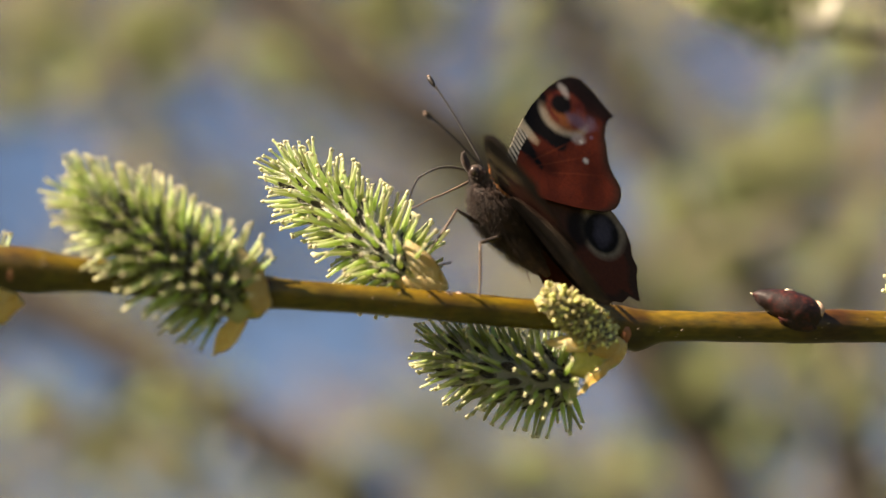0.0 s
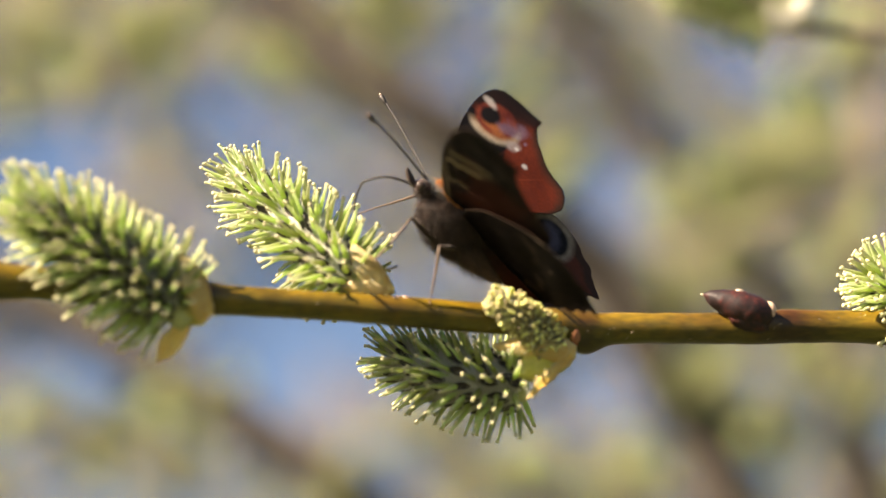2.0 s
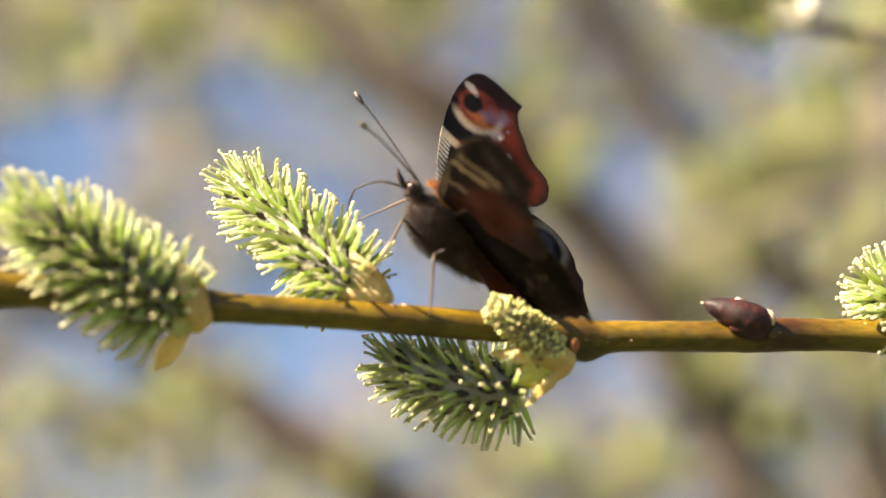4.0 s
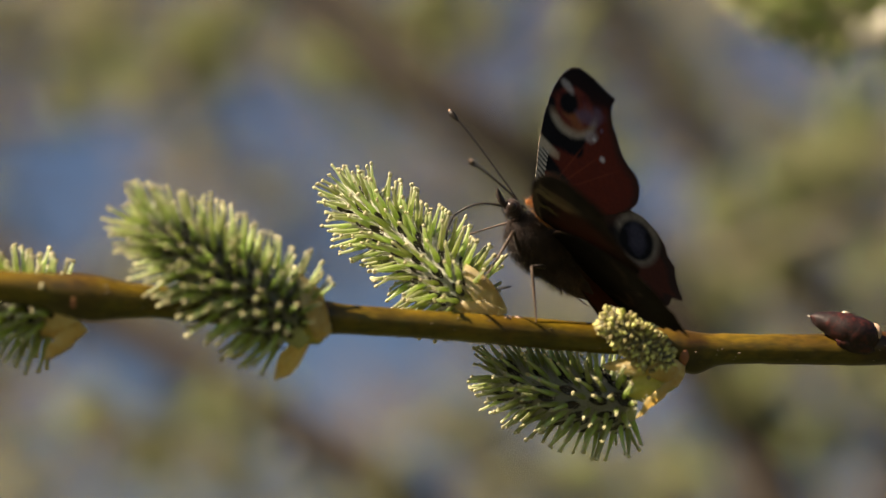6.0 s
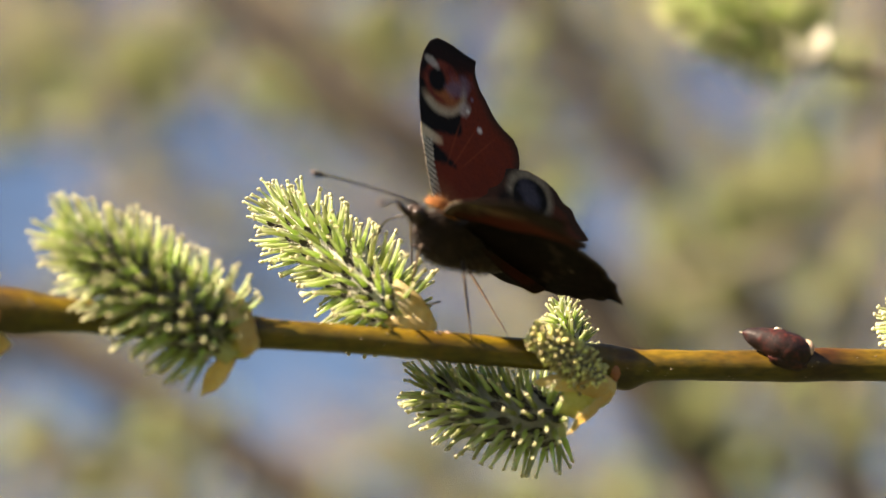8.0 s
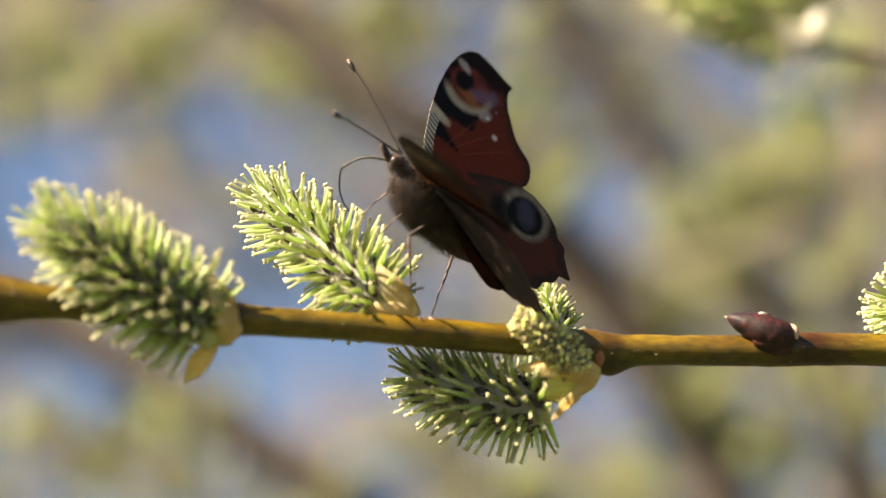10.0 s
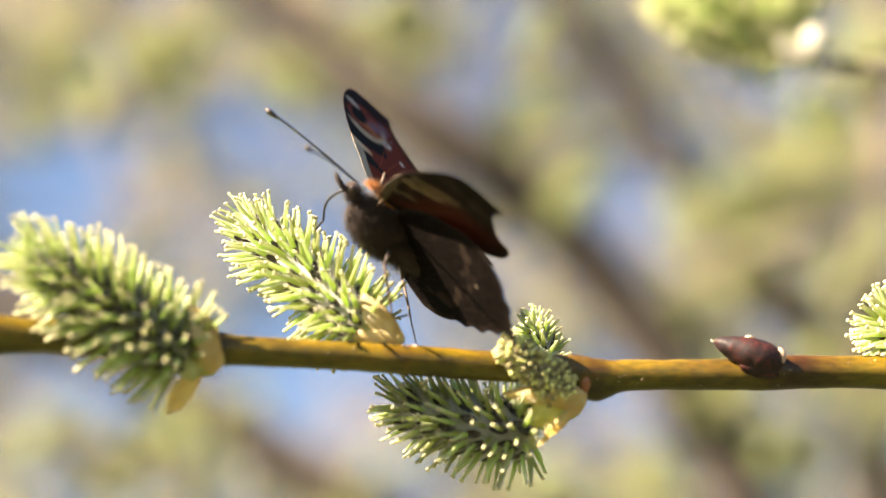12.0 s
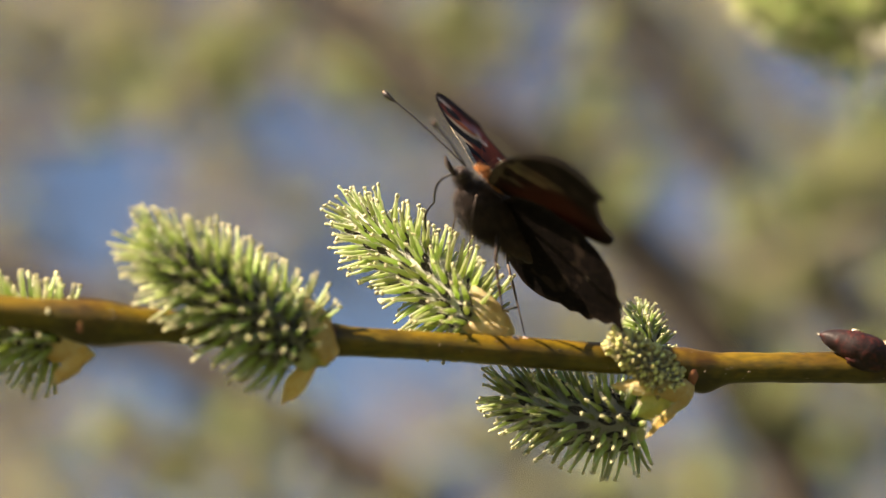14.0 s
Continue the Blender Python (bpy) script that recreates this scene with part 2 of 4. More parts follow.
def willow_twig():
    t = thing("willow_twig", "yellow-brown willow twig with buds and fluffy catkins", "twig", G)
    v, f = rod(LINE, [twig_radius(p.x) for p in LINE], 32)
    v = [p + Vector((0, 0.12, 0.12)) * noise.noise(p * 0.35) for p in v]
    # the knot swells downwards where the lower catkins leave it
    v = [p - Vector((0, 0, 1.7 * math.exp(-((p.x - 34.5) / 3.4) ** 2) * max(0.0, min(1.0, (-18 - p.z) / 2)))) for p in v]
    v = [p - Vector((0, 0, 1.1 * math.exp(-((p.x + 70) / 6.5) ** 2) * max(0.0, min(1.0, (-9.3 - p.z) / 2)))) for p in v]
    me = shape("stem", v, f, BARK)
    # uneven browning of the bark, reddish brown round the bud and the nodes; orange above, olive below, with the
    # underside's shade painted in
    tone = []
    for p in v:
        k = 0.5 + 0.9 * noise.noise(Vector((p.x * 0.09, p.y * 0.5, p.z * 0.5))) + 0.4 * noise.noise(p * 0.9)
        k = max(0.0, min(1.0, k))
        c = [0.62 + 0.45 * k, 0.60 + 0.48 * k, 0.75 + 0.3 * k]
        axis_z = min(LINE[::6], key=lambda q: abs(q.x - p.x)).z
        # shade under the twig put into the bark colour: below the axis it darkens
        lit_top = max(0.0, min(1.0, 0.5 + (p.z - axis_z) * 0.28 + 0.5 * noise.noise(p * 0.6)))
        c = [c[0] * (0.56 + 0.50 * lit_top), c[1] * (0.76 + 0.24 * lit_top), c[2] * (0.9 + 0.1 * lit_top)]
        for at, wide, deep in ((70, 7.5, 0.9), (57, 4.0, 0.35), (34, 4.5, 0.6), (-31, 2.5, 0.5), (1.5, 3.0, 0.4), (52, 3.0, 0.25), (-72, 4, 0.5)):
            w_ = deep * math.exp(-((p.x - at + 2.5 * noise.noise(p * 0.5)) / wide) ** 2)
            c = [c[0] * (1 - 0.70 * w_), c[1] * (1 - 0.86 * w_), c[2] * (1 - 0.6 * w_)]
        grey = max(0.0, noise.noise(Vector((p.x * 0.35, p.y * 0.9, p.z * 0.9 + 7))) - 0.25) * 0.8 * (1.0 if 50 < p.x < 62 else 0.3)
        c = [c[0] * (1 - 0.2 * grey), c[1] * (1 + 0.05 * grey), c[2] + 3.5 * grey]
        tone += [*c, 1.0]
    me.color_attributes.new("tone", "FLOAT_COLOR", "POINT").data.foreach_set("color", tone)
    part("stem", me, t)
    # reddish collars where catkins leave the stem
    for x, push, length in ((-30.6, (0, -0.25, -0.1), 1.5), (32.5, (0.0, -0.1, -1.1), 2.2), (-73.0, (0, 0.2, -0.8), 2.6)):
        c = min(LINE, key=lambda p: abs(p.x - x)) + Vector(push)
        v, f = ball(c, (length, twig_radius(x) * 1.02, twig_radius(x) * 1.04), None, 10, 18, 0.08)
        part("node_collar", shape("node_collar", v, f, NODE), t, "reddish brown collar on the twig")
    # corky specks
    rnd = random.Random(3)
    specks = []
    for i in range(260):
        p = LINE[rnd.randrange(22 * 2, 22 * 13)]
        a = rnd.uniform(0, 6.28)
        o = Vector((0, math.cos(a), math.sin(a)))
        w_ = rnd.uniform(0.06, 0.19)
        specks.append(ball(p + Vector((rnd.uniform(-1, 1), 0, 0)) + o * (twig_radius(p.x) - 0.03), (w_ * rnd.uniform(1, 2.2), w_, w_), None, 4, 6, 0.4))
    k = part("corky_speck", shape("corky_speck", *join(*specks), SPECK), t, "small dark corky specks")
    k["kind"] = "stuff"
    # pale scars of last year's leaves
    for x, ang in ((-31.0, 2.6), (1.2, 2.0), (3.4, 1.8)):
        c = min(LINE, key=lambda p: abs(p.x - x))
        n_ = Vector((0, math.cos(ang), math.sin(ang)))
        v, f = ball(c + n_ * 2.25, (0.9, 0.6, 0.7), None, 8, 10, 0.15)
        part("leaf_scar", shape("leaf_scar", v, f, SCAR), t, "pinkish leaf scar")
    return t


willow_twig()


def bud():
    b = thing("leaf_bud", "dark red glossy pointed bud on the twig", "bud", G)
    path = smooth_path([(67.0, -0.8, -16.9), (65.0, -1.2, -16.0), (62.0, -1.3, -14.9), (58.8, -0.9, -13.7), (56.4, -0.5, -12.9), (55.3, -0.3, -12.6)], 6)
    k = len(path) - 1
    prof = [1.6, 2.6, 3.0, 2.85, 2.3, 1.6, 0.85, 0.1]
    rad = []
    for i in range(k + 1):
        s = i / k * (len(prof) - 1)
        a = min(int(s), len(prof) - 2)
        rad.append(prof[a] + (prof[a + 1] - prof[a]) * (s - a))
    v, f = rod(path, rad, 16)
    v = [p + Vector((0.1, 0.2, 0.25)) * noise.noise(p * 0.7) + Vector((0.05, 0.1, 0.1)) * noise.noise(p * 2.1) for p in v]
    part("bud_scale", shape("bud_scale", v, f, BUDSKIN), b)
    v, f = ball((63.2, -1.7, -17.2), (3.6, 1.9, 1.9), pose(0, 0, 0, 0, 14).to_3x3(), 10, 14, 0.25)
    part("bud_foot", shape("bud_foot", v, f, BUDSKIN), b, "swollen dark red foot of the bud")
    arc = [Vector((66.6 + 0.9 * math.sin(a) - 0.2, -1.2 - 1.6 * math.sin(a * 0.5), -15.9 + 1.55 * math.cos(a))) for a in [i * 2.4 / 10 - 0.5 for i in range(11)]]
    v, f = rod(arc, [0.3, 0.46, 0.62, 0.7, 0.78, 0.8, 0.78, 0.7, 0.58, 0.42, 0.24], 8)
    part("leaf_scar", shape("leaf_scar", v, f, SCAR), b, "pale pinkish leaf scar at the bud's base")
    v, f = rod([(55.8, -0.35, -12.8), (55.2, -0.3, -12.6), (54.9, -0.3, -12.4)], [0.14, 0.14, 0.05], 6)
    part("bud_tip", shape("bud_tip", v, f, PALE), b, "pale dry tip")
    v, f = rod([(60.4, -0.6, -12.3), (61.4, -0.6, -11.9), (62.4, -0.6, -11.9)], [0.1, 0.3, 0.08], 6)
    part("dry_sliver", shape("dry_sliver", v, f, PALE), b, "pale dry sliver")
    return b


bud()

# ---- catkins ----


def pistil_mesh(name, length, fat, bend, mat):
    """A flask-shaped ovary on a short stalk, narrowing to a neck."""
    prof = ((0.0, 0.40), (0.08, 0.55), (0.22, 0.88), (0.36, 1.0), (0.52, 0.92), (0.70, 0.70), (0.86, 0.54), (1.0, 0.50))
    v, f = rod([(bend * s * s, 0, length * s) for s, _ in prof], [fat * r for _, r in prof], 8)
    return shape(name, v, f, mat)


def stigma_mesh(name, r, spread):
    """Two or three blunt lobes."""
    a = ball((spread, 0, r * 0.7), (r * 0.8, r * 0.8, r * 1.25), None, 5, 7, 0.3)
    b = ball((-spread, spread * 0.3, r * 0.6), (r * 0.8, r * 0.85, r * 1.1), None, 5, 7, 0.3)
    return shape(name, *join(a, b), STIGMA)


LONG = [pistil_mesh("pistil", 6.2, 0.44, 0.5, PISTIL), pistil_mesh("pistil", 6.6, 0.40, -0.6, PISTIL), pistil_mesh("pistil", 5.8, 0.47, 0.8, PISTIL)]
LONG_END = [(0.5, 6.2), (-0.6, 6.6), (0.8, 5.8)]
STIG = [stigma_mesh("stigma", 0.30, 0.15), stigma_mesh("stigma", 0.33, 0.09), stigma_mesh("stigma", 0.27, 0.20)]


def closed_mesh(length, fat):
    """A short stalk with a blunt two-lobed head."""
    v, f = rod([(0, 0, 0), (0, 0, length * 0.5), (0.03, 0, length * 0.75), (0.05, 0, length * 0.93), (0.05, 0, length)], [fat * 0.45, fat * 0.6, fat * 0.95, fat * 0.9, fat * 0.45], 7)
    a = ball((0.22, 0.05, length * 0.93), (fat * 0.55, fat * 0.5, fat * 0.6), None, 5, 6, 0.3)
    return shape("closed_pistil", *join((v, f), a), BEAD)


SHORT = [closed_mesh(2.1, 0.36), closed_mesh(1.9, 0.40), closed_mesh(1.6, 0.32)]


def scale_mesh():
    verts, faces = [], []
    for side in (0, 1):
        for i in range(5):
            s = i / 4
            w_ = 0.66 * math.sin(math.pi * (0.12 + 0.83 * s)) ** 0.8
            z_ = 2.7 * s
            y_ = 0.35 * s * s + 0.12 * side
            verts += [(-w_, y_ + 0.15, z_), (0, y_, z_), (w_, y_ + 0.15, z_)]
    for i in range(4):
        for j in range(2):
            a = i * 3 + j
            faces.append((a, a + 1, a + 4, a + 3))
            faces.append((15 + a, 15 + a + 3, 15 + a + 4, 15 + a + 1))
    ring = [0, 3, 6, 9, 12, 13, 14, 11, 8, 5, 2, 1]
    for i in range(12):
        a, b = ring[i], ring[(i + 1) % 12]
        faces.append((b, a, a + 15, b + 15))
    return shape("scale", verts, faces, SCALE)


SCALE_ME = scale_mesh()


def bract_mesh(length, width, hollow, curl, mat):
    """A spoon-shaped bud scale with thickness, foot at the origin, growing along z, hollow to +y."""
    nu, nv = 10, 9
    verts, faces = [], []
    for layer in (0, 1):
        for i in range(nu + 1):
            s = i / nu
            w_ = width * (0.45 + 0.55 * math.sin(math.pi * min(1, 0.18 + 0.62 * s))) * (1 - max(0, s - 0.72) / 0.28 * 0.75) * 0.5
            for j in range(nv + 1):
                a = (j / nv - 0.5) * 2
                x = w_ * a
                y = hollow * (a * a - 1) * math.sin(math.pi * min(1, 0.25 + 0.6 * s)) + curl * s * s + 0.12 * layer + 0.16 * math.sin(7.5 * a + length) * s
                z = length * s * (1 - 0.06 * a * a + 0.05 * s * noise.noise((a * 3.1, length, width)))
                p = Vector((x, y, z))
                verts.append(p + Vector((0.3, 0.45, 0.3)) * noise.noise(Vector((x, z, length)) * 0.55))
    k = (nu + 1) * (nv + 1)
    for i in range(nu):
        for j in range(nv):
            a = i * (nv + 1) + j
            faces.append((a, a + 1, a + nv + 2, a + nv + 1))
            faces.append((k + a, k + a + nv + 1, k + a + nv + 2, k + a + 1))
    rim = [j for j in range(nv + 1)] + [i * (nv + 1) + nv for i in range(1, nu + 1)] + [nu * (nv + 1) + j for j in range(nv - 1, -1, -1)] + [i * (nv + 1) for i in range(nu - 1, 0, -1)]
    for i in range(len(rim)):
        a, b = rim[i], rim[(i + 1) % len(rim)]
        faces.append((b, a, a + k, b + k))
    return shape("bract", verts, faces, mat)


def lean(at, d, about=0.0, size=1.0):
    return Matrix.Translation(Vector(at) * MM) @ frame_along(d, about).to_4x4() @ Matrix.Scale(size, 4)


def catkin(label, base, tip, sag, count, seed, group="catkins on the twig", open_=True, core=2.5, size=1.0, back_lean=0.15, start=0.04, thick=1.05, dark=0.85, wool=34, every=2):
    """A catkin along a bowed axis: pistils in spirals with a dark scale at the foot of each, silky hair between."""
    rnd = random.Random(seed)
    t = thing("willow_catkin", label, "catkin", G, group)
    base, tip = Vector(base), Vector(tip)
    mid = (base + tip) / 2 + Vector(sag)
    axis = [base * (1 - s) ** 2 + mid * 2 * s * (1 - s) + tip * s * s for s in [i / 24 for i in range(25)]]
    if open_:
        rad = [core * (0.70 + 0.30 * min(1, i / 5)) * (1 - 0.72 * (i / 24) ** 3) for i in range(25)]
    else:
        rad = [core * (0.55 + 0.45 * math.sin(math.pi * min(1, 0.25 + i / 24 * 0.62))) * (1 if i < 23 else 0.75) for i in range(25)]
    v, f = rod(axis, rad, 12)
    part("axis", shape("axis", v, f, AXIS if open_ else BEAD), t)
    golden = math.pi * (3 - math.sqrt(5))
    hv, hf = [], []
    for i in range(count):
        s = start + (1 - start) * (i + 0.5) / count
        k = min(int(s * 24), 23)
        p = axis[k].lerp(axis[k + 1], s * 24 - k)
        d = (axis[k + 1] - axis[k]).normalized()
        ref = Vector((0, 0, 1)) if abs(d.z) < 0.9 else Vector((1, 0, 0))
        n1 = (ref - d * ref.dot(d)).normalized()
        n2 = d.cross(n1)
        a = i * golden + rnd.uniform(-0.12, 0.12)
        out = n1 * math.cos(a) + n2 * math.sin(a)
        if open_:
            fwd = -back_lean + (0.62 + back_lean) * min(1, s / 0.45) + 1.7 * max(0, s - 0.72) / 0.28
        else:
            fwd = 0.25 + 1.9 * max(0, s - 0.7) / 0.3
        dirn = (out + d * (fwd + rnd.gauss(0, 0.08)) + Vector((rnd.gauss(0, 0.05), rnd.gauss(0, 0.05), rnd.gauss(0, 0.05)))).normalized()
        r_ = rad[k] * 0.85
        at = p + out * r_
        if open_:
            w_ = rnd.randrange(3)
            sz = size * rnd.uniform(0.90, 1.08) * (1 - 0.16 * max(0, s - 0.75) / 0.25) * (1.08 - 0.1 * s)
            m = lean(at, dirn, rnd.uniform(0, 6.28), sz) @ Matrix.Diagonal((thick, thick, 1, 1))
            ob = part("pistil", LONG[w_], t, "", m)
            ex, ez = LONG_END[w_]
            part("stigma", STIG[(w_ + i) % 3], ob, "", pose(ex * MM, 0, (ez - 0.1) * MM, 0, 18 * (1 if ex > 0 else -1), rnd.uniform(0, 360)))
            if s < 0.93 and i % every == 0:
                sd = (out * 0.62 + d * 0.80).normalized()
                side_ = d.cross(out)
                q = Matrix((side_, sd.cross(side_), sd)).transposed().to_4x4()
                part("scale", SCALE_ME, t, "", Matrix.Translation((p + out * (rad[k] + 1.1) - d * 1.1) * MM) @ q @ Matrix.Scale(size * dark * rnd.uniform(0.80, 1.0), 4))
        else:
            part("closed_pistil", SHORT[rnd.randrange(3)], t, "", lean(at, dirn + Vector((rnd.gauss(0, 0.15), rnd.gauss(0, 0.15), rnd.gauss(0, 0.15))), rnd.uniform(0, 6.28), size * rnd.uniform(0.75, 1.25)))
        for _ in range(int(wool * (1 - 0.5 * s)) if open_ else 4):
            b = a + rnd.uniform(-0.4, 0.4)
            o2 = n1 * math.cos(b) + n2 * math.sin(b)
            q0 = p + o2 * rad[k] * 0.9 + d * rnd.uniform(-0.8, 0.8)
            hd = (o2 + d * (0.5 + rnd.gauss(0, 0.3)) + Vector((rnd.gauss(0, 0.2), rnd.gauss(0, 0.2), rnd.gauss(0, 0.2)))).normalized()
            ln = rnd.uniform(1.2, 3.8) * size * (1 if open_ else 0.5)
            side = hd.cross(d).normalized() * 0.07
            k0 = len(hv)
            hv += [q0 - side, q0 + side, q0 + side.cross(hd) * 1.0, q0 + hd * ln + d * 0.3]
            hf += [(k0, k0 + 1, k0 + 3), (k0 + 1, k0 + 2, k0 + 3), (k0 + 2, k0, k0 + 3)]
    h = part("silky_hair", shape("silky_hair", hv, hf, HAIR), t, "white silky hairs")
    h["kind"] = "stuff"
    return t


def bract(parent, at, d, length, width, hollow, curl, toward, mat, label="", hairy=0):
    """A bract growing from at along d, its hollow side towards a direction."""
    z = Vector(d).normalized()
    y = (Vector(toward) - z * z.dot(Vector(toward))).normalized()
    m = Matrix((y.cross(z), y, z)).transposed().to_4x4()
    ob = part("bract", bract_mesh(length, width, hollow, curl, mat), parent, label, Matrix.Translation(Vector(at) * MM) @ m)
    if hairy:
        # silky hairs along the rim and the back
        rnd = random.Random(int(length * 100))
        hv, hf = [], []
        for _ in range(hairy):
            s_ = rnd.uniform(0.05, 0.95)
            a = rnd.choice((-1, 1)) * rnd.uniform(0.6, 1.0)
            p = Vector((width * 0.42 * a, hollow * (a * a - 1) * 0.8 + curl * s_ * s_, length * s_))
            h = Vector((a * 0.8, rnd.gauss(0, 0.5), 0.7 + rnd.gauss(0, 0.3))).normalized()
            q = h.cross(Vector((0.2, 0.9, 0.3))).normalized() * 0.04
            k = len(hv)
            hv += [p - q, p + q, p + q.cross(h), p + h * rnd.uniform(0.8, 2.0)]
            hf += [(k, k + 1, k + 3), (k + 1, k + 2, k + 3), (k + 2, k, k + 3)]
        part("silky_hair", shape("silky_hair", hv, hf, HAIR), ob, "white silky hairs on the rim")["kind"] = "stuff"


c = catkin("large fluffy green catkin with yellow tips leaning towards the viewer", (-33.4, -17.0, -16.0), (-60.2, -25.0, 3.4), (-1, -1, 1.3), 275, 11, size=1.30, back_lean=0.1, start=0.08, thick=0.82, dark=0.84, core=3.8, wool=40, every=1)
bract(c, (-31.0, -17.2, -15.6), (-0.28, -0.3, 0.9), 11.5, 8.0, 2.4, 0.9, (-0.8, 0.35, -0.45), BRACT, "translucent yellow bract clasping the catkin", 60)
bract(c, (-30.6, -14.6, -13.4), (-0.45, 0.3, 0.9), 9.0, 6.0, 1.8, 0.8, (-0.7, -0.5, -0.4), BRACT, "papery yellow bract")
bract(c, (-30.6, -16.8, -14.4), (-0.85, -0.35, -0.35), 6.0, 6.0, 2.0, 0.8, (-0.3, 0.5, 0.8), BRACT_GREEN, "translucent yellow-green bract")
bract(c, (-34.0, -17.5, -16.3), (-0.55, -0.10, -0.83), 9.0, 3.6, 1.7, -0.8, (0.3, -0.8, 0.3), BRACT, "papery yellow bract hanging down")
c = catkin("fluffy green catkin with pale stigmas pointing up and away", (-4.4, -3.4, -11.6), (-27.6, 8.5, 8.6), (-0.2, 0, 1.0), 228, 23, size=1.16, start=0.05, thick=0.98, dark=1.0, core=3.2, wool=40)
bract(c, (-0.4, -5.0, -13.0), (-0.50, -0.05, 0.86), 11.0, 6.0, 2.8, 1.4, (-0.8, 0.6, -0.3), BRACT_PEACH, "translucent peach bract clasping the catkin", 60)
bract(c, (0.2, -6.4, -12.6), (-0.95, -0.05, 0.16), 8.5, 4.6, 1.3, 0.9, (0.1, 0.75, 0.65), BRACT_PEACH, "translucent peach bract lying on the twig")
part("scale", SCALE_ME, c, "dark dry scale", lean((-1.6, -4.4, -8.2), (1, -0.3, 0.05), 0, 1.3))
c = catkin("shaded grey-green catkin hanging under the twig", (24.4, 0.0, -28.8), (-0.2, 4.0, -23.6), (0, 0, -1.8), 180, 37, back_lean=0.35, size=1.12, start=0.04, thick=1.0, dark=1.15, core=3.7, wool=110)
bract(c, (31.0, -4.2, -21.4), (-0.985, -0.12, 0.02), 13.2, 4.2, 1.6, 0.8, (0.0, 0.75, -0.65), BRACT, "translucent yellow-green bract with a brown edge", 60)
bract(c, (30.5, -3.2, -23.0), (-0.88, -0.2, -0.36), 9.5, 6.2, 2.0, 0.8, (-0.2, 0.95, 0.15), BRACT_GREEN, "translucent yellow-green bract")
bract(c, (31.0, -3.5, -23.6), (-0.80, -0.25, -0.60), 10.0, 3.2, 1.2, -0.9, (-0.3, 0.5, 0.8), BRACT, "papery peach bract with hairy edge", 260)
bract(c, (32.0, -3.2, -21.0), (-0.45, -0.25, -0.85), 5.5, 5.0, 1.2, 0.5, (-0.8, 0.6, 0.1), BRACT, "papery peach bract")
c = catkin("small tight catkin still closed, grey-green and beaded", (29.2, -5.4, -21.6), (18.4, -8.8, -13.2), (0.5, -0.8, 1.0), 360, 41, open_=False, core=2.2, size=0.95)
bract(c, (31.0, -4.5, -22.5), (-0.8, -0.45, 0.05), 6.5, 5.0, 1.4, 0.5, (-0.2, 0.5, 0.85), BRACT, "papery peach bract")
c = catkin("short upright catkin with pale yellow tips behind the closed one", (26.6, 8.5, -17.3), (23.9, 12.0, -8.8), (0.3, 0, 0), 90, 53, core=1.4, size=0.56, thick=1.7)
c = catkin("fluffy green catkin behind the far end of the twig", (-75.5, -17.0, -13.0), (-99.0, -12.0, -7.5), (0, 0, 1.2), 215, 67, size=1.15, start=0.05, thick=1.12, dark=0.85, core=3.1)
bract(c, (-72.0, -18.5, -13.2), (-1, 0.1, -0.25), 8.5, 6.5, 2.2, 0.6, (0.0, 0.7, 0.6), BRACT, "translucent peach bract")
bract(c, (-71.5, -19.0, -14.0), (-0.85, -0.1, -0.75), 9.0, 4.0, 1.2, 0.4, (-0.3, 0.6, 0.6), BRACT, "papery pale bract hanging down")
c = catkin("fluffy green catkin above the thicker end of the twig", (97.5, 4.5, -16.5), (86.6, 6.5, -9.8), (0, 0, 0.5), 195, 71, size=1.15, thick=1.12, dark=0.85, core=3.1)
bract(c, (99.5, 3.0, -18.5), (-0.9, -0.2, 0.35), 8.0, 6.5, 2.0, 0.5, (-0.1, 0.8, 0.5), BRACT, "translucent peach bract")
bract(c, (93.0, 2.0, -19.5), (-0.9, -0.2, -0.55), 6.0, 3.4, 1.0, 0.4, (-0.3, 0.6, 0.6), BRACT, "papery pale bract")

